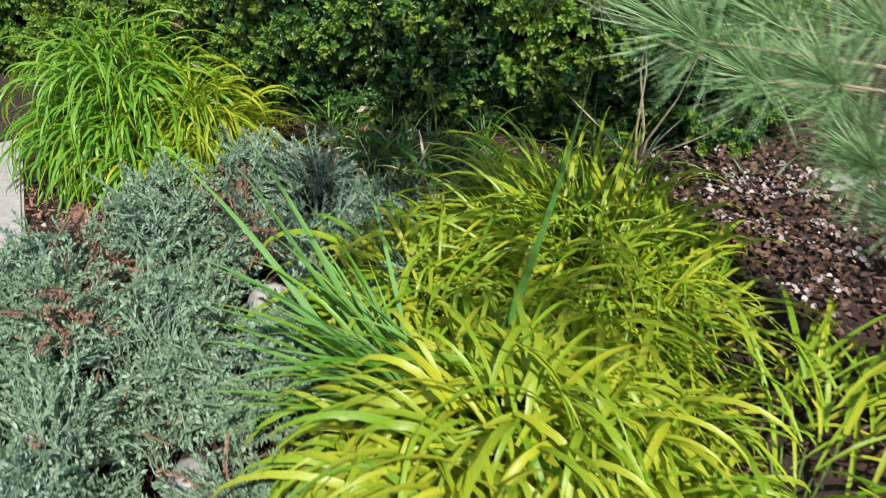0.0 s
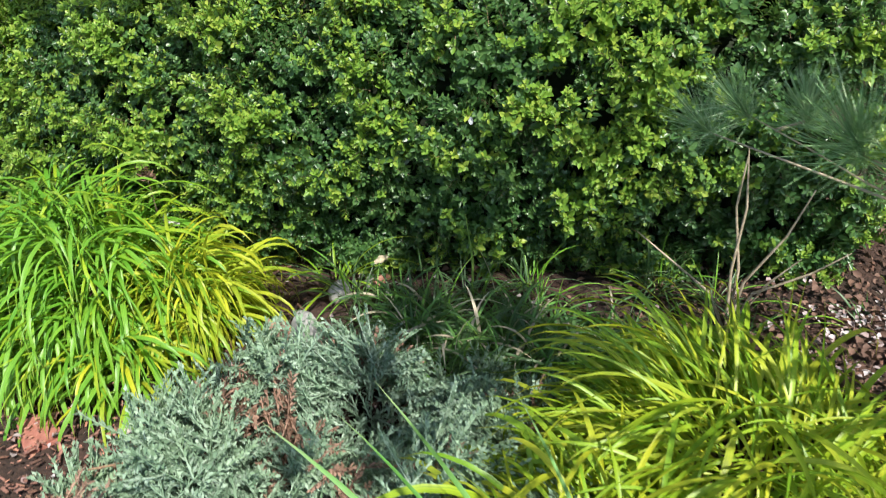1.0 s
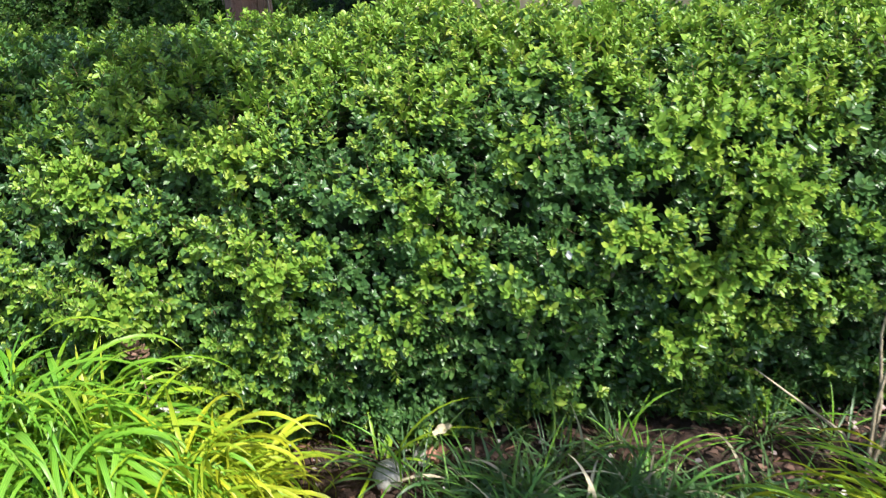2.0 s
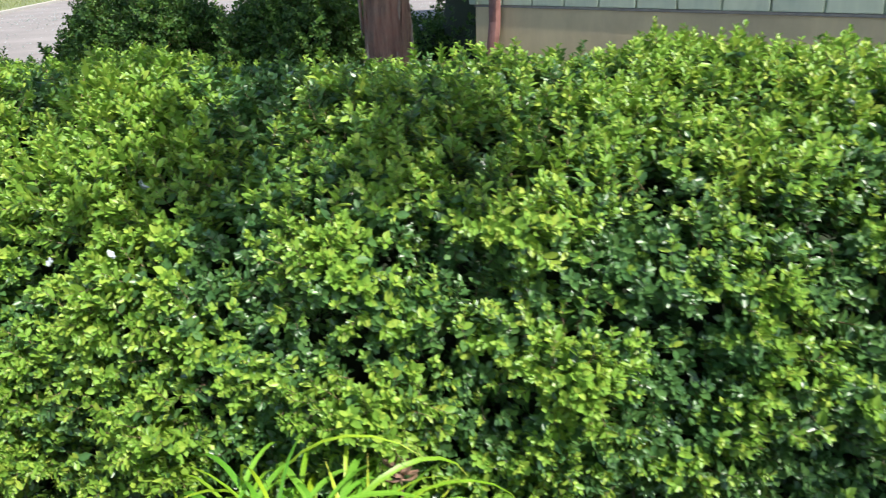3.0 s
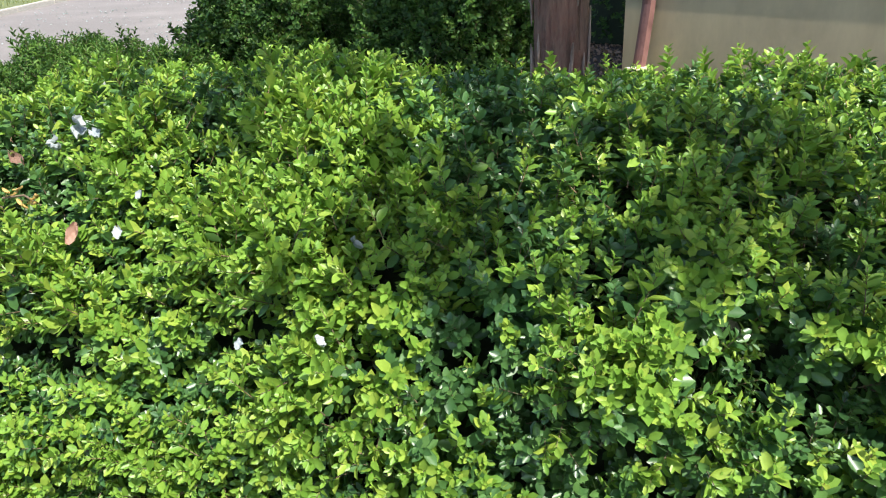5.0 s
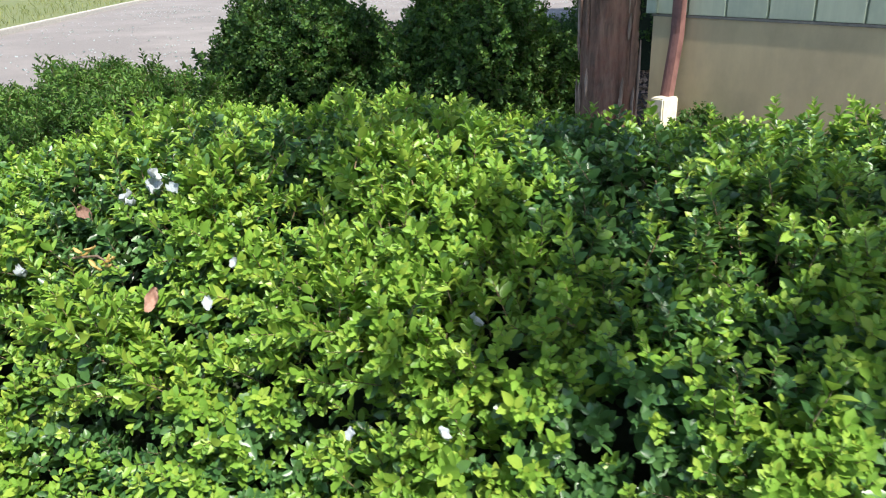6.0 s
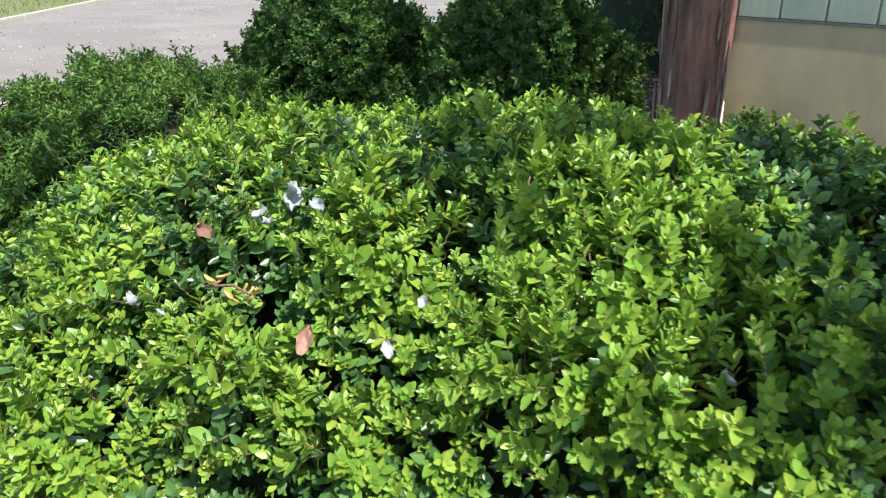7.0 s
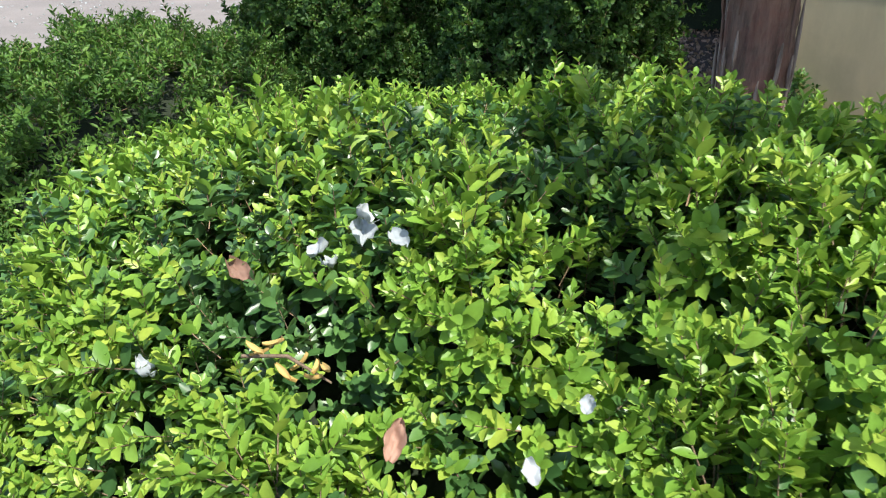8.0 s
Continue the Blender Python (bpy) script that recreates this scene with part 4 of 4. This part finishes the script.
def build_strap_plant():
    """Long stiff leaves leaning out of a bunch of shorter arching ones."""
    rng = np.random.default_rng(91)
    plant = thing("strap_leaf_plant", "plant with long narrow blue-green leaves among golden grass", "plant", (-0.08, 1.84, 0.04))
    # where a leaf's tip lies from the plant's base, its width, its bend
    leaves = [(-0.42, 0.08, 0.56, 0.015, 0.5), (-0.57, 0.05, 0.48, 0.015, 0.7), (-0.18, -0.23, 0.54, 0.016, 0.9), (-0.32, 0.25, 0.43, 0.010, 0.9), (0.155, 0.20, 0.72, 0.019, 0.25),
              (-0.50, 0.12, 0.44, 0.012, 0.8), (-0.46, -0.10, 0.34, 0.014, 1.1), (-0.40, -0.15, 0.30, 0.013, 1.2), (-0.33, -0.20, 0.30, 0.013, 1.3), (-0.10, -0.27, 0.33, 0.014, 1.5), (-0.02, -0.33, 0.31, 0.014, 1.5), (-0.24, -0.27, 0.24, 0.013, 1.6)]
    for _ in range(62):
        a, d = radians(rng.uniform(150, 268)), rng.uniform(0.14, 0.40)
        leaves.append((d * math.cos(a), d * math.sin(a), rng.uniform(0.22, 0.42) - 0.25 * max(0.0, d - 0.25), 0.0125 * rng.uniform(0.6, 1.25), rng.uniform(0.9, 2.0)))
    for i, (ax, ay, az, width, arch) in enumerate(leaves):
        d = math.hypot(ax, ay)
        t = blade_shape(math.hypot(d, az) * (1.02 + 0.05 * arch), width, arch, 12, math.atan2(d, az) - 0.48 * arch, rng.normal() * 0.4, 0.35)
        mat = M_GREENBLADE if i > 11 and i % 3 == 0 else M_STRAP
        root = Matrix.Translation((rng.normal() * 0.025, rng.normal() * 0.025, 0))
        if az > 0.6:
            # the tallest leaf turns its face to the sun
            root = root @ Matrix.Rotation(radians(94), 4, Vector((ax, ay, az)))
        mesh_part("leaf", quad_mesh("leaf", t[0], t[1], [mat], t[2], t[3]), plant, m=root @ Matrix.Rotation(math.atan2(ay, ax) - math.pi / 2, 4, "Z"))


def tuft_template(rng, count=260, length=0.086, thick=0.00055, fan=112):
    """A brush of thin needles that curve upwards."""
    V, Q, n = [], [], 0
    for i in range(count):
        f = rng.uniform(0, 1)
        a = rng.uniform(0, 6.3)
        lift = radians(rng.uniform(5, fan) * (1 - 0.25 * f))
        d = np.array((math.sin(lift) * math.cos(a), math.sin(lift) * math.sin(a), math.cos(lift)))
        side = unit(np.cross(d, rng.normal(size=3))) * thick
        base = np.array((0, 0, 0.045 * f - 0.02))
        ln = length * rng.uniform(0.65, 1.1)
        bend = np.array((0, 0, 1.0)) * rng.uniform(0.0, 0.32) + rng.normal(size=3) * 0.09
        for g in (0.0, 0.4, 0.75, 1.0):
            c = base + (d * g + bend * g * g) * ln
            w = side * (1.0 if g < 0.9 else 0.3)
            V += [c - w, c + w]
        Q += [(n, n + 1, n + 3, n + 2), (n + 2, n + 3, n + 5, n + 4), (n + 4, n + 5, n + 7, n + 6)]
        n += 8
    return np.array(V), np.array(Q), np.zeros(len(Q), int), None


def build_pine():
    rng = np.random.default_rng(101)
    base = np.array((0.86, 2.22, 0.06))
    pine = thing("small_pine", "small pine with soft blue-green needle tufts on thin branches", "pine", tuple(base))
    mesh_part("trunk", tube_mesh("trunk", [(0, 0, -0.05), (0.02, 0.01, 0.35), (-0.03, 0.03, 0.9), (0.02, 0.0, 1.4), (0.0, 0.02, 1.9), (0.0, 0.02, 2.3)], [0.06, 0.054, 0.046, 0.036, 0.022, 0.006], M_TWIG, 9), pine)
    meshes = []
    for k in range(5):
        t = tuft_template(rng)
        meshes.append(quad_mesh("needle_tuft", t[0], t[1], [M_PINE], t[2]))
    arms = [
        ([(0.84, 2.22, 0.58), (0.45, 2.30, 0.68), (0.09, 2.33, 0.745), (-0.22, 2.45, 0.775)], (), 0.78),
        ([(0.09, 2.33, 0.745), (0.00, 2.33, 0.78), (-0.08, 2.33, 0.82), (-0.16, 2.335, 0.855)], (0.75,), 0.74),
        ([(0.09, 2.33, 0.745), (0.05, 2.29, 0.79), (0.01, 2.255, 0.83), (-0.02, 2.228, 0.865)], (0.8,), 0.85),
        ([(0.20, 2.321, 0.725), (0.17, 2.32, 0.765), (0.12, 2.31, 0.805), (0.07, 2.30, 0.845)], (0.7,), 0.80),
        ([(0.84, 2.22, 0.76), (0.64, 2.02, 0.87), (0.48, 1.88, 0.94), (0.36, 1.77, 0.98)], (), 0.85),
        ([(0.84, 2.22, 0.80), (0.66, 2.06, 0.88), (0.52, 1.96, 0.93), (0.40, 1.88, 0.961)], (0.8,), 0.8),
        ([(0.84, 2.22, 0.72), (0.68, 2.05, 0.84), (0.57, 1.93, 0.90), (0.46, 1.83, 0.938)], (0.7, 0.9), 0.8),
        ([(0.84, 2.22, 0.64), (0.71, 2.05, 0.75), (0.61, 1.92, 0.83), (0.51, 1.82, 0.875)], (0.8,), 0.75),
        ([(0.84, 2.22, 0.70), (0.68, 2.10, 0.80), (0.57, 2.00, 0.84), (0.47, 1.91, 0.867)], (0.7,), 0.8),
        ([(0.84, 2.22, 0.82), (0.70, 2.09, 0.90), (0.58, 1.99, 0.94), (0.48, 1.90, 0.963)], (0.7, 0.9), 0.8),
        ([(0.84, 2.22, 0.56), (0.72, 2.08, 0.66), (0.63, 1.97, 0.74), (0.54, 1.88, 0.796)], (), 0.7),
        ([(0.84, 2.22, 0.80), (0.98, 2.40, 0.86), (1.08, 2.55, 0.90), (1.16, 2.70, 0.95)], (0.35, 0.5, 0.65, 0.8, 0.9), 1.1),
        ([(0.84, 2.22, 0.55), (1.06, 2.14, 0.60), (1.26, 2.06, 0.62), (1.40, 2.00, 0.66)], (0.35, 0.5, 0.65, 0.8, 0.9), 1.1),
    ]
    for arm, fractions, size in arms:
        pts = np.array(arm) - base
        branch = mesh_part("branch", tube_mesh("branch", pts, np.array((0.0036, 0.0030, 0.0022, 0.0014)) * (1.0 if arm[0][0] > 0.5 else 0.55), M_PALE_TWIG, 6), pine, "thin pale bent branch")
        d_end = unit(pts[3] - pts[2])
        spots = [(pts[3], d_end)]
        for f in fractions:
            seg = pts[1] + (pts[3] - pts[1]) * f
            off = rng.normal(size=3) * np.array((0.05, 0.05, 0.03)) + np.array((0, 0, 0.03))
            mesh_part("twig", tube_mesh("twig", [seg, seg + off * 0.6, seg + off], [0.003, 0.0025, 0.002], M_PALE_TWIG, 5), branch)
            spots.append((seg + off, unit(off + d_end * 0.05)))
        for c, d in spots:
            fr = frames_from((d + UP * 0.5)[None], rng)[0]
            mesh_part("needle_tuft", meshes[int(rng.integers(0, 5))], branch, m=matrix_of(fr, c, size * rng.uniform(0.9, 1.15)))
    # the upper whorls, out of sight, added to throw shade on the bed
    tv = [tuft_template(rng, 60, 0.11, 0.0022, 70) for _ in range(4)]
    spots = []
    for k in range(12):
        a = (3.40, 3.60, 3.20)[k % 3] + 0.2 * math.sin(k * 1.9)
        z0, ln = 1.06 + 0.03 * k, 0.90
        end = np.array((ln * math.cos(a), ln * math.sin(a), z0 + 0.2))
        mesh_part("branch", tube_mesh("branch", [(0, 0.02, z0), end * np.array((0.5, 0.5, 0)) + np.array((0, 0, z0 + 0.02)), end], [0.014, 0.010, 0.004], M_TWIG, 5), pine)
        for f in np.linspace(0.72, 1.08, 4):
            spots.append(np.array((end[0] * f, end[1] * f, z0 + 0.2 * f * f)) + rng.normal(size=3) * np.array((0.10, 0.10, 0.05)))
    # an unseen whorl that reaches over the hedge's foot, added to shade it
    for k in range(7):
        end = np.array((-0.24 + 0.14 * k, 2.52 + 0.025 * k, 1.22 + 0.02 * (k % 3))) - base
        mesh_part("branch", tube_mesh("branch", [(0, 0.02, 1.04), end * np.array((0.5, 0.5, 0)) + np.array((0, 0, 1.12)), end], [0.012, 0.009, 0.004], M_TWIG, 5), pine)
        for _ in range(1 if k < 3 else 2):
            spots.append(end + rng.normal(size=3) * np.array((0.06, 0.05, 0.04)))
    spots = np.array(spots)
    m = len(spots)
    mesh_part("crown", scatter("crown", tv, rng.integers(0, 4, m), frames_from(rng.normal(size=(m, 3)) * 0.5 + UP, rng), spots, rng.uniform(0.9, 1.4, m), [M_PINE]), pine, "layered needle whorls out of sight, added to dapple the light", kind="stuff")
    # a dead, bare seedling under it
    dead = thing("bare_stems", "cluster of thin pale bare stems standing in mulch", "stems", (-0.20, 3.0, 0.02))
    for ax, ay, h, k in ((-0.03, 0.0, 0.50, 0.02), (0.02, 0.02, 0.48, -0.03), (0.08, 0.0, 0.42, 0.06), (0.12, -0.05, 0.27, 0.02), (-0.18, 0.03, 0.22, -0.07), (0.15, 0.05, 0.25, 0.09)):
        pts = [(0.0, 0.0, -0.02), (ax * 0.3, ay, h * 0.35), (ax * 0.5 + k, ay, h * 0.7), (ax + k, ay, h)]
        mesh_part("stem", tube_mesh("stem", pts, [0.0045, 0.004, 0.003, 0.0015], M_PALE_TWIG, 5), dead)


# ---- litter ----


def chip_template(rng):
    l, w, h = rng.uniform(0.010, 0.032), rng.uniform(0.003, 0.009), rng.uniform(0.0015, 0.004)
    v = np.array([(sx * l / 2 * rng.uniform(0.7, 1.1), sy * w / 2 * rng.uniform(0.6, 1.1), sz * h / 2) for sx in (-1, 1) for sy in (-1, 1) for sz in (-1, 1)])
    q = np.array([(0, 1, 3, 2), (4, 6, 7, 5), (0, 4, 5, 1), (2, 3, 7, 6), (0, 2, 6, 4), (1, 5, 7, 3)])
    return v, q, np.zeros(6, int), None


def strew(name, label, category, piece, temps, pos, scales, mat, tilt, singles):
    """A spread of loose pieces: the first ones are meshes of their own, the rest is joined."""
    k = len(pos)
    spread = thing(name, label, category)
    fr, which = flat_frames(k, tilt), RNG.integers(0, len(temps), k)
    meshes = [quad_mesh(piece, t[0], t[1], [mat], t[2]) for t in temps]
    for i in range(singles):
        mesh_part(piece, meshes[which[i]], spread, m=matrix_of(fr[i], pos[i], scales[i]))
    mesh_part("drift", scatter("drift", temps, which[singles:], fr[singles:], pos[singles:], scales[singles:], [mat]), spread, kind="stuff")


def build_litter():
    rng = np.random.default_rng(111)
    chips = [chip_template(rng) for _ in range(10)]
    n = 10500
    x, y = rng.uniform(-2.6, 1.3, n), rng.uniform(0.5, 3.6, n)
    bare = (x > -0.45) | (y > 2.4) | (x < -1.2)
    pos = np.stack((x, y, rng.uniform(-0.004, 0.012, n) + rise(x, y)), -1)[bare]
    k = len(pos)
    pos = pos[np.argsort(np.hypot(pos[:, 0] - 0.25, pos[:, 1] - 2.8))]
    strew("mulch", "brown shredded bark mulch on the bed", "mulch", "bark_chip", chips, pos, rng.uniform(0.6, 1.4, k), M_CHIP, 0.35, 260)
    # leaf litter in the shade beside the house
    n = 7000
    x, y = rng.uniform(-5.0, -2.4, n), rng.uniform(6.3, 17.0, n)
    pos = np.stack((x, y, np.full(n, 0.004)), -1)
    solo("leaf_litter", scatter("leaf_litter", PETAL_T, rng.integers(0, 4, n), flat_frames(n, 0.5), pos, rng.uniform(1.2, 3.6, n), [M_DRY]), "brown leaf litter on shaded soil beside the house", "leaf litter", kind="stuff")
    # white and pink petals on the mulch under the pine
    n = 2300
    x, y = rng.normal(0.22, 0.26, n), rng.normal(2.92, 0.26, n)
    c = lumps(np.stack((x, y, 0 * x), -1), 19, [(0.30, 0.7), (0.10, 0.8)]) > 0.15
    x, y, n = x[c], y[c], int(c.sum())
    pos = np.stack((x, y, rng.uniform(0.008, 0.02, n) + rise(x, y)), -1)
    k = len(pos)
    strew("fallen_petals", "white and pink fallen petals on dark mulch", "petals", "petal", PETAL_T, pos, rng.uniform(0.35, 1.25, k), M_PETAL, 0.5, 240)
    n = 2200
    x, y = rng.normal(0.2, 0.4, n), rng.normal(2.85, 0.3, n)
    pos = np.stack((x, y, rng.uniform(0.006, 0.016, n) + rise(x, y)), -1)
    solo("dead_leaves", scatter("dead_leaves", PETAL_T, rng.integers(0, 4, n), flat_frames(n, 0.5), pos, rng.uniform(0.5, 1.7, n), [M_DEAD]), "rust-brown dead leaf scraps on the mulch", "leaf litter", kind="stuff")
    n = 420
    x, y = rng.uniform(-2.0, -0.45, n), rng.uniform(1.9, 3.0, n)
    pos = np.stack((x, y, rng.uniform(0.008, 0.02, n)), -1)
    strew("scattered_petals", "pale petals scattered on mulch by the grasses", "petals", "petal", PETAL_T, pos, rng.uniform(0.6, 1.6, n), M_PETAL, 0.5, 160)
    n = 800
    x, y = rng.uniform(-1.90, -1.30, n), rng.uniform(1.75, 2.25, n)
    pos = np.stack((x, y, rng.uniform(0.008, 0.02, n)), -1)
    solo("red_litter", scatter("red_litter", chips, rng.integers(0, 10, n), flat_frames(n, 0.4), pos, rng.uniform(0.4, 1.1, n), [M_RED]), "reddish bark and leaf scraps on the bed's edge", "litter", kind="stuff")


def pebble(rng, rx, ry, rz):
    bm = bmesh.new()
    bmesh.ops.create_icosphere(bm, subdivisions=3, radius=1)
    seed = Vector(rng.uniform(0, 50, 3))
    for v in bm.verts:
        k = 1 + 0.22 * noise.noise(v.co * 1.3 + seed) + 0.06 * noise.noise(v.co * 4 + seed)
        v.co = Vector((v.co.x * rx * k, v.co.y * ry * k, v.co.z * rz * k))
    for f in bm.faces:
        f.smooth = True
    return bm


def curled_leaf(length, width, curl, lobes=0):
    """A thin curled, crumpled leaf or petal with real thickness, lying along +y."""
    nu, nv = 13, 9
    ph = length * 900 + width * 1700
    V, Q = [], []
    for i in range(nu):
        f = i / (nu - 1)
        w = width * math.sin(math.pi * min(0.98, 0.06 + 0.9 * f)) ** 0.7 * (1 + 0.25 * lobes * math.sin(f * 14))
        for j in range(nv):
            g = j / (nv - 1) - 0.5
            crumple = 0.07 * length * (math.sin(9 * f + 7 * g + ph) + 0.6 * math.sin(17 * g - 11 * f + 2 * ph)) * min(1.0, lobes * 3)
            V.append((g * w * (1 + 0.12 * lobes * math.sin(31 * f + ph)), f * length, crumple + curl * (4 * g * g * width * 0.5 + 0.5 * length * (f - 0.5) ** 2)))
    for i in range(nu - 1):
        for j in range(nv - 1):
            a = i * nv + j
            Q.append((a, a + 1, a + nv + 1, a + nv))
    V = np.array(V)
    low = V - np.array((0, 0, 0.0008))
    n = len(V)
    return np.concatenate((V, low)), np.concatenate((np.array(Q), np.array(Q)[:, ::-1] + n))


def lay(name, label, category, length, width, curl, mat, at, tilt, spin, lobes=0, group=""):
    """Lays one curled leaf or petal at a place."""
    v, q = curled_leaf(length, width, curl, lobes)
    return solo(name, quad_mesh(name, v, q, [mat]), label, category, pose(*at, tilt[0], tilt[1], spin), group)


def build_small_things():
    rng = np.random.default_rng(121)
    # on the hedge
    lay("dry_leaf", "curled pinkish-brown dry leaf resting on the hedge", "leaf", 0.036, 0.018, 1.0, M_DRY, (-2.668, 2.650, 0.772), (60, 15), 20, 0.35)
    lay("dry_leaf", "dark red-brown dead leaf sunk into the hedge top", "leaf", 0.035, 0.020, 0.8, M_DEAD, (-2.865, 2.745, 0.850), (30, -20), 70, 0.3)
    for at, ln, wd, tl, sp in (((-2.763, 2.788, 0.904), 0.030, 0.024, (25, 10), 30), ((-2.763, 2.806, 0.920), 0.024, 0.020, (50, -20), 130), ((-2.739, 2.799, 0.916), 0.022, 0.018, (-25, 20), 250), ((-2.806, 2.768, 0.893), 0.022, 0.016, (40, 10), 310),
                               ((-2.780, 2.768, 0.890), 0.020, 0.016, (30, 30), 200), ((-2.940, 2.676, 0.785), 0.022, 0.012, (30, 0), 70), ((-2.930, 2.674, 0.787), 0.020, 0.011, (40, 20), 170), ((-2.952, 2.676, 0.785), 0.020, 0.011, (20, 10), 290),
                               ((-2.549, 2.647, 0.810), 0.020, 0.013, (40, 0), 40), ((-2.52, 2.67, 0.865), 0.014, 0.011, (50, 0), 0), ((-2.214, 2.746, 0.805), 0.020, 0.013, (50, 0), 110), ((-2.32, 2.602, 0.705), 0.016, 0.011, (40, 0), 10), ((-2.205, 2.628, 0.720), 0.018, 0.012, (40, 0), 80),
                               ((-1.032, 3.18, 0.908), 0.016, 0.013, (30, 20), 60), ((-0.853, 2.91, 0.54), 0.018, 0.012, (60, 0), 20)):
        lay("fallen_petal", "white crumpled petal caught on the hedge leaves", "petal", ln, wd, 0.7, M_WHITE, (at[0] + 0.010, at[1] - 0.019, at[2] - 0.003), tl, sp, 0.45, "petals on the hedge")
    dead = thing("dead_sprig", "withered orange-brown sprig lying on the hedge", "sprig", (-2.775, 2.665, 0.826))
    stalk = mesh_part("stem", tube_mesh("stem", [(-0.045, 0, 0.0), (0.0, 0.005, 0.008), (0.05, -0.005, 0.0)], [0.002, 0.002, 0.001], M_TWIG, 5), dead)
    for k in range(9):
        v, q = curled_leaf(0.022, 0.006, 0.8)
        mesh_part("leaf", quad_mesh("leaf", v, q, [M_ORANGE]), stalk, m=pose(-0.035 + 0.0095 * k, 0.008 * math.sin(k * 2), 0.012 * math.sin(k), rng.uniform(-20, 50), rng.uniform(-40, 40), rng.uniform(0, 360)))
    # at the hedge's foot
    for x, y, a, b, c, lab in ((-1.235, 2.77, 0.045, 0.035, 0.03, "small pale stone by the hedge's foot"), (-1.17, 2.53, 0.05, 0.04, 0.075, "pale lichen-grey stone at the juniper's edge"), (-0.645, 1.975, 0.075, 0.05, 0.085, "pale tan stone between juniper and grasses"), (-0.405, 1.536, 0.085, 0.06, 0.055, "flat pale stone at the juniper's edge"), (-1.18, 2.86, 0.03, 0.024, 0.017, "small pale stone by the hedge's foot"), (0.31, 3.20, 0.055, 0.03, 0.06, "flat pale stone on mulch")):
        me = bpy.data.meshes.new("stone")
        bm = pebble(rng, a, b, c)
        bm.to_mesh(me)
        bm.free()
        me.materials.append(M_STONE)
        solo("stone", me, lab, "stone", pose(x, y, c * 0.6, 0, 0, rng.uniform(0, 180)), "stones")
    lay("fallen_leaf", "terracotta-red dry leaf on the mulch", "leaf", 0.07, 0.055, 0.6, M_RED, (-1.15, 2.88, 0.012), (10, 5), 200)
    lay("fallen_leaf", "rusty dry leaf beside a pale stone", "leaf", 0.08, 0.06, 0.6, M_DRY, (-1.21, 2.48, 0.05), (10, 5), 60)
    lay("fallen_leaf", "bleached grey-white curled leaf at the hedge's foot", "leaf", 0.05, 0.022, 1.0, M_STRAW, (-1.135, 2.83, 0.10), (35, 25), 300, 0.5)
    blade = thing("dry_grass_blade", "bleached dry grass blade standing at the hedge's foot", "blade", (-0.80, 2.91, 0))
    t = blade_shape(0.22, 0.010, 0.35, 7, 0.1)
    mesh_part("leaf", quad_mesh("leaf", t[0], t[1], [M_STRAW], t[2], t[3]), blade, m=Matrix.Rotation(radians(140), 4, "Z"))
    stem = thing("green_stem", "upright green stem rising before the hedge", "stem", (-0.88, 2.92, 0))
    mesh_part("stalk", tube_mesh("stalk", [(0, 0, -0.01), (0.006, 0, 0.12), (-0.01, 0.004, 0.26)], [0.004, 0.0035, 0.0015], M_GREEN_STEM), stem)
    lay("fallen_leaf", "pale grey leaf resting on golden grass", "leaf", 0.055, 0.03, 0.5, M_STONE, (-1.63, 2.60, 0.245), (20, 10), 100, 0.3)
    head = thing("dry_seed_head", "brown dried seed head standing among green grass blades", "seed head", (-1.69, 2.59, 0))
    mesh_part("stalk", tube_mesh("stalk", [(0, 0, -0.01), (0.004, 0.0, 0.2), (-0.004, 0.006, 0.40)], [0.0025, 0.002, 0.0015], M_TWIG, 5), head)
    for k in range(14):
        v, q = curled_leaf(0.032, 0.008, 0.8, 0.2)
        mesh_part("bract", quad_mesh("bract", v, q, [M_DEAD if k % 3 else M_DRY]), head, m=pose(-0.004, 0.006, 0.378 + 0.0025 * k, rng.uniform(10, 70), rng.uniform(-30, 30), rng.uniform(0, 360)))
    # brick and slab by the bed's edge
    me = bpy.data.meshes.new("edging_brick")
    bm = box_bm(-0.06, -0.042, -0.02, 0.06, 0.042, 0.022, 0.006)
    bm.to_mesh(me)
    bm.free()
    me.materials.append(M_BRICK)
    solo("edging_brick", me, "broken weathered red brick edging the bed", "brick", pose(-1.60, 2.02, -0.014, 2, -2, 152))
    me = bpy.data.meshes.new("paving_slab")
    bm = box_bm(-0.42, -0.25, -0.03, 0.42, 0.25, 0.035, 0.008)
    bm.to_mesh(me)
    bm.free()
    me.materials.append(M_SLAB)
    solo("paving_slab", me, "pale grey paving slab beside the bed", "slab", pose(-1.98, 1.76, -0.005, 0, 0, -28))


build_ground()
build_road()
build_road_petals()
build_house()
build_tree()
build_shrubs()
build_hedge()
build_juniper()
build_grasses()
build_groundcover()
build_strap_plant()
build_pine()
build_litter()
build_small_things()
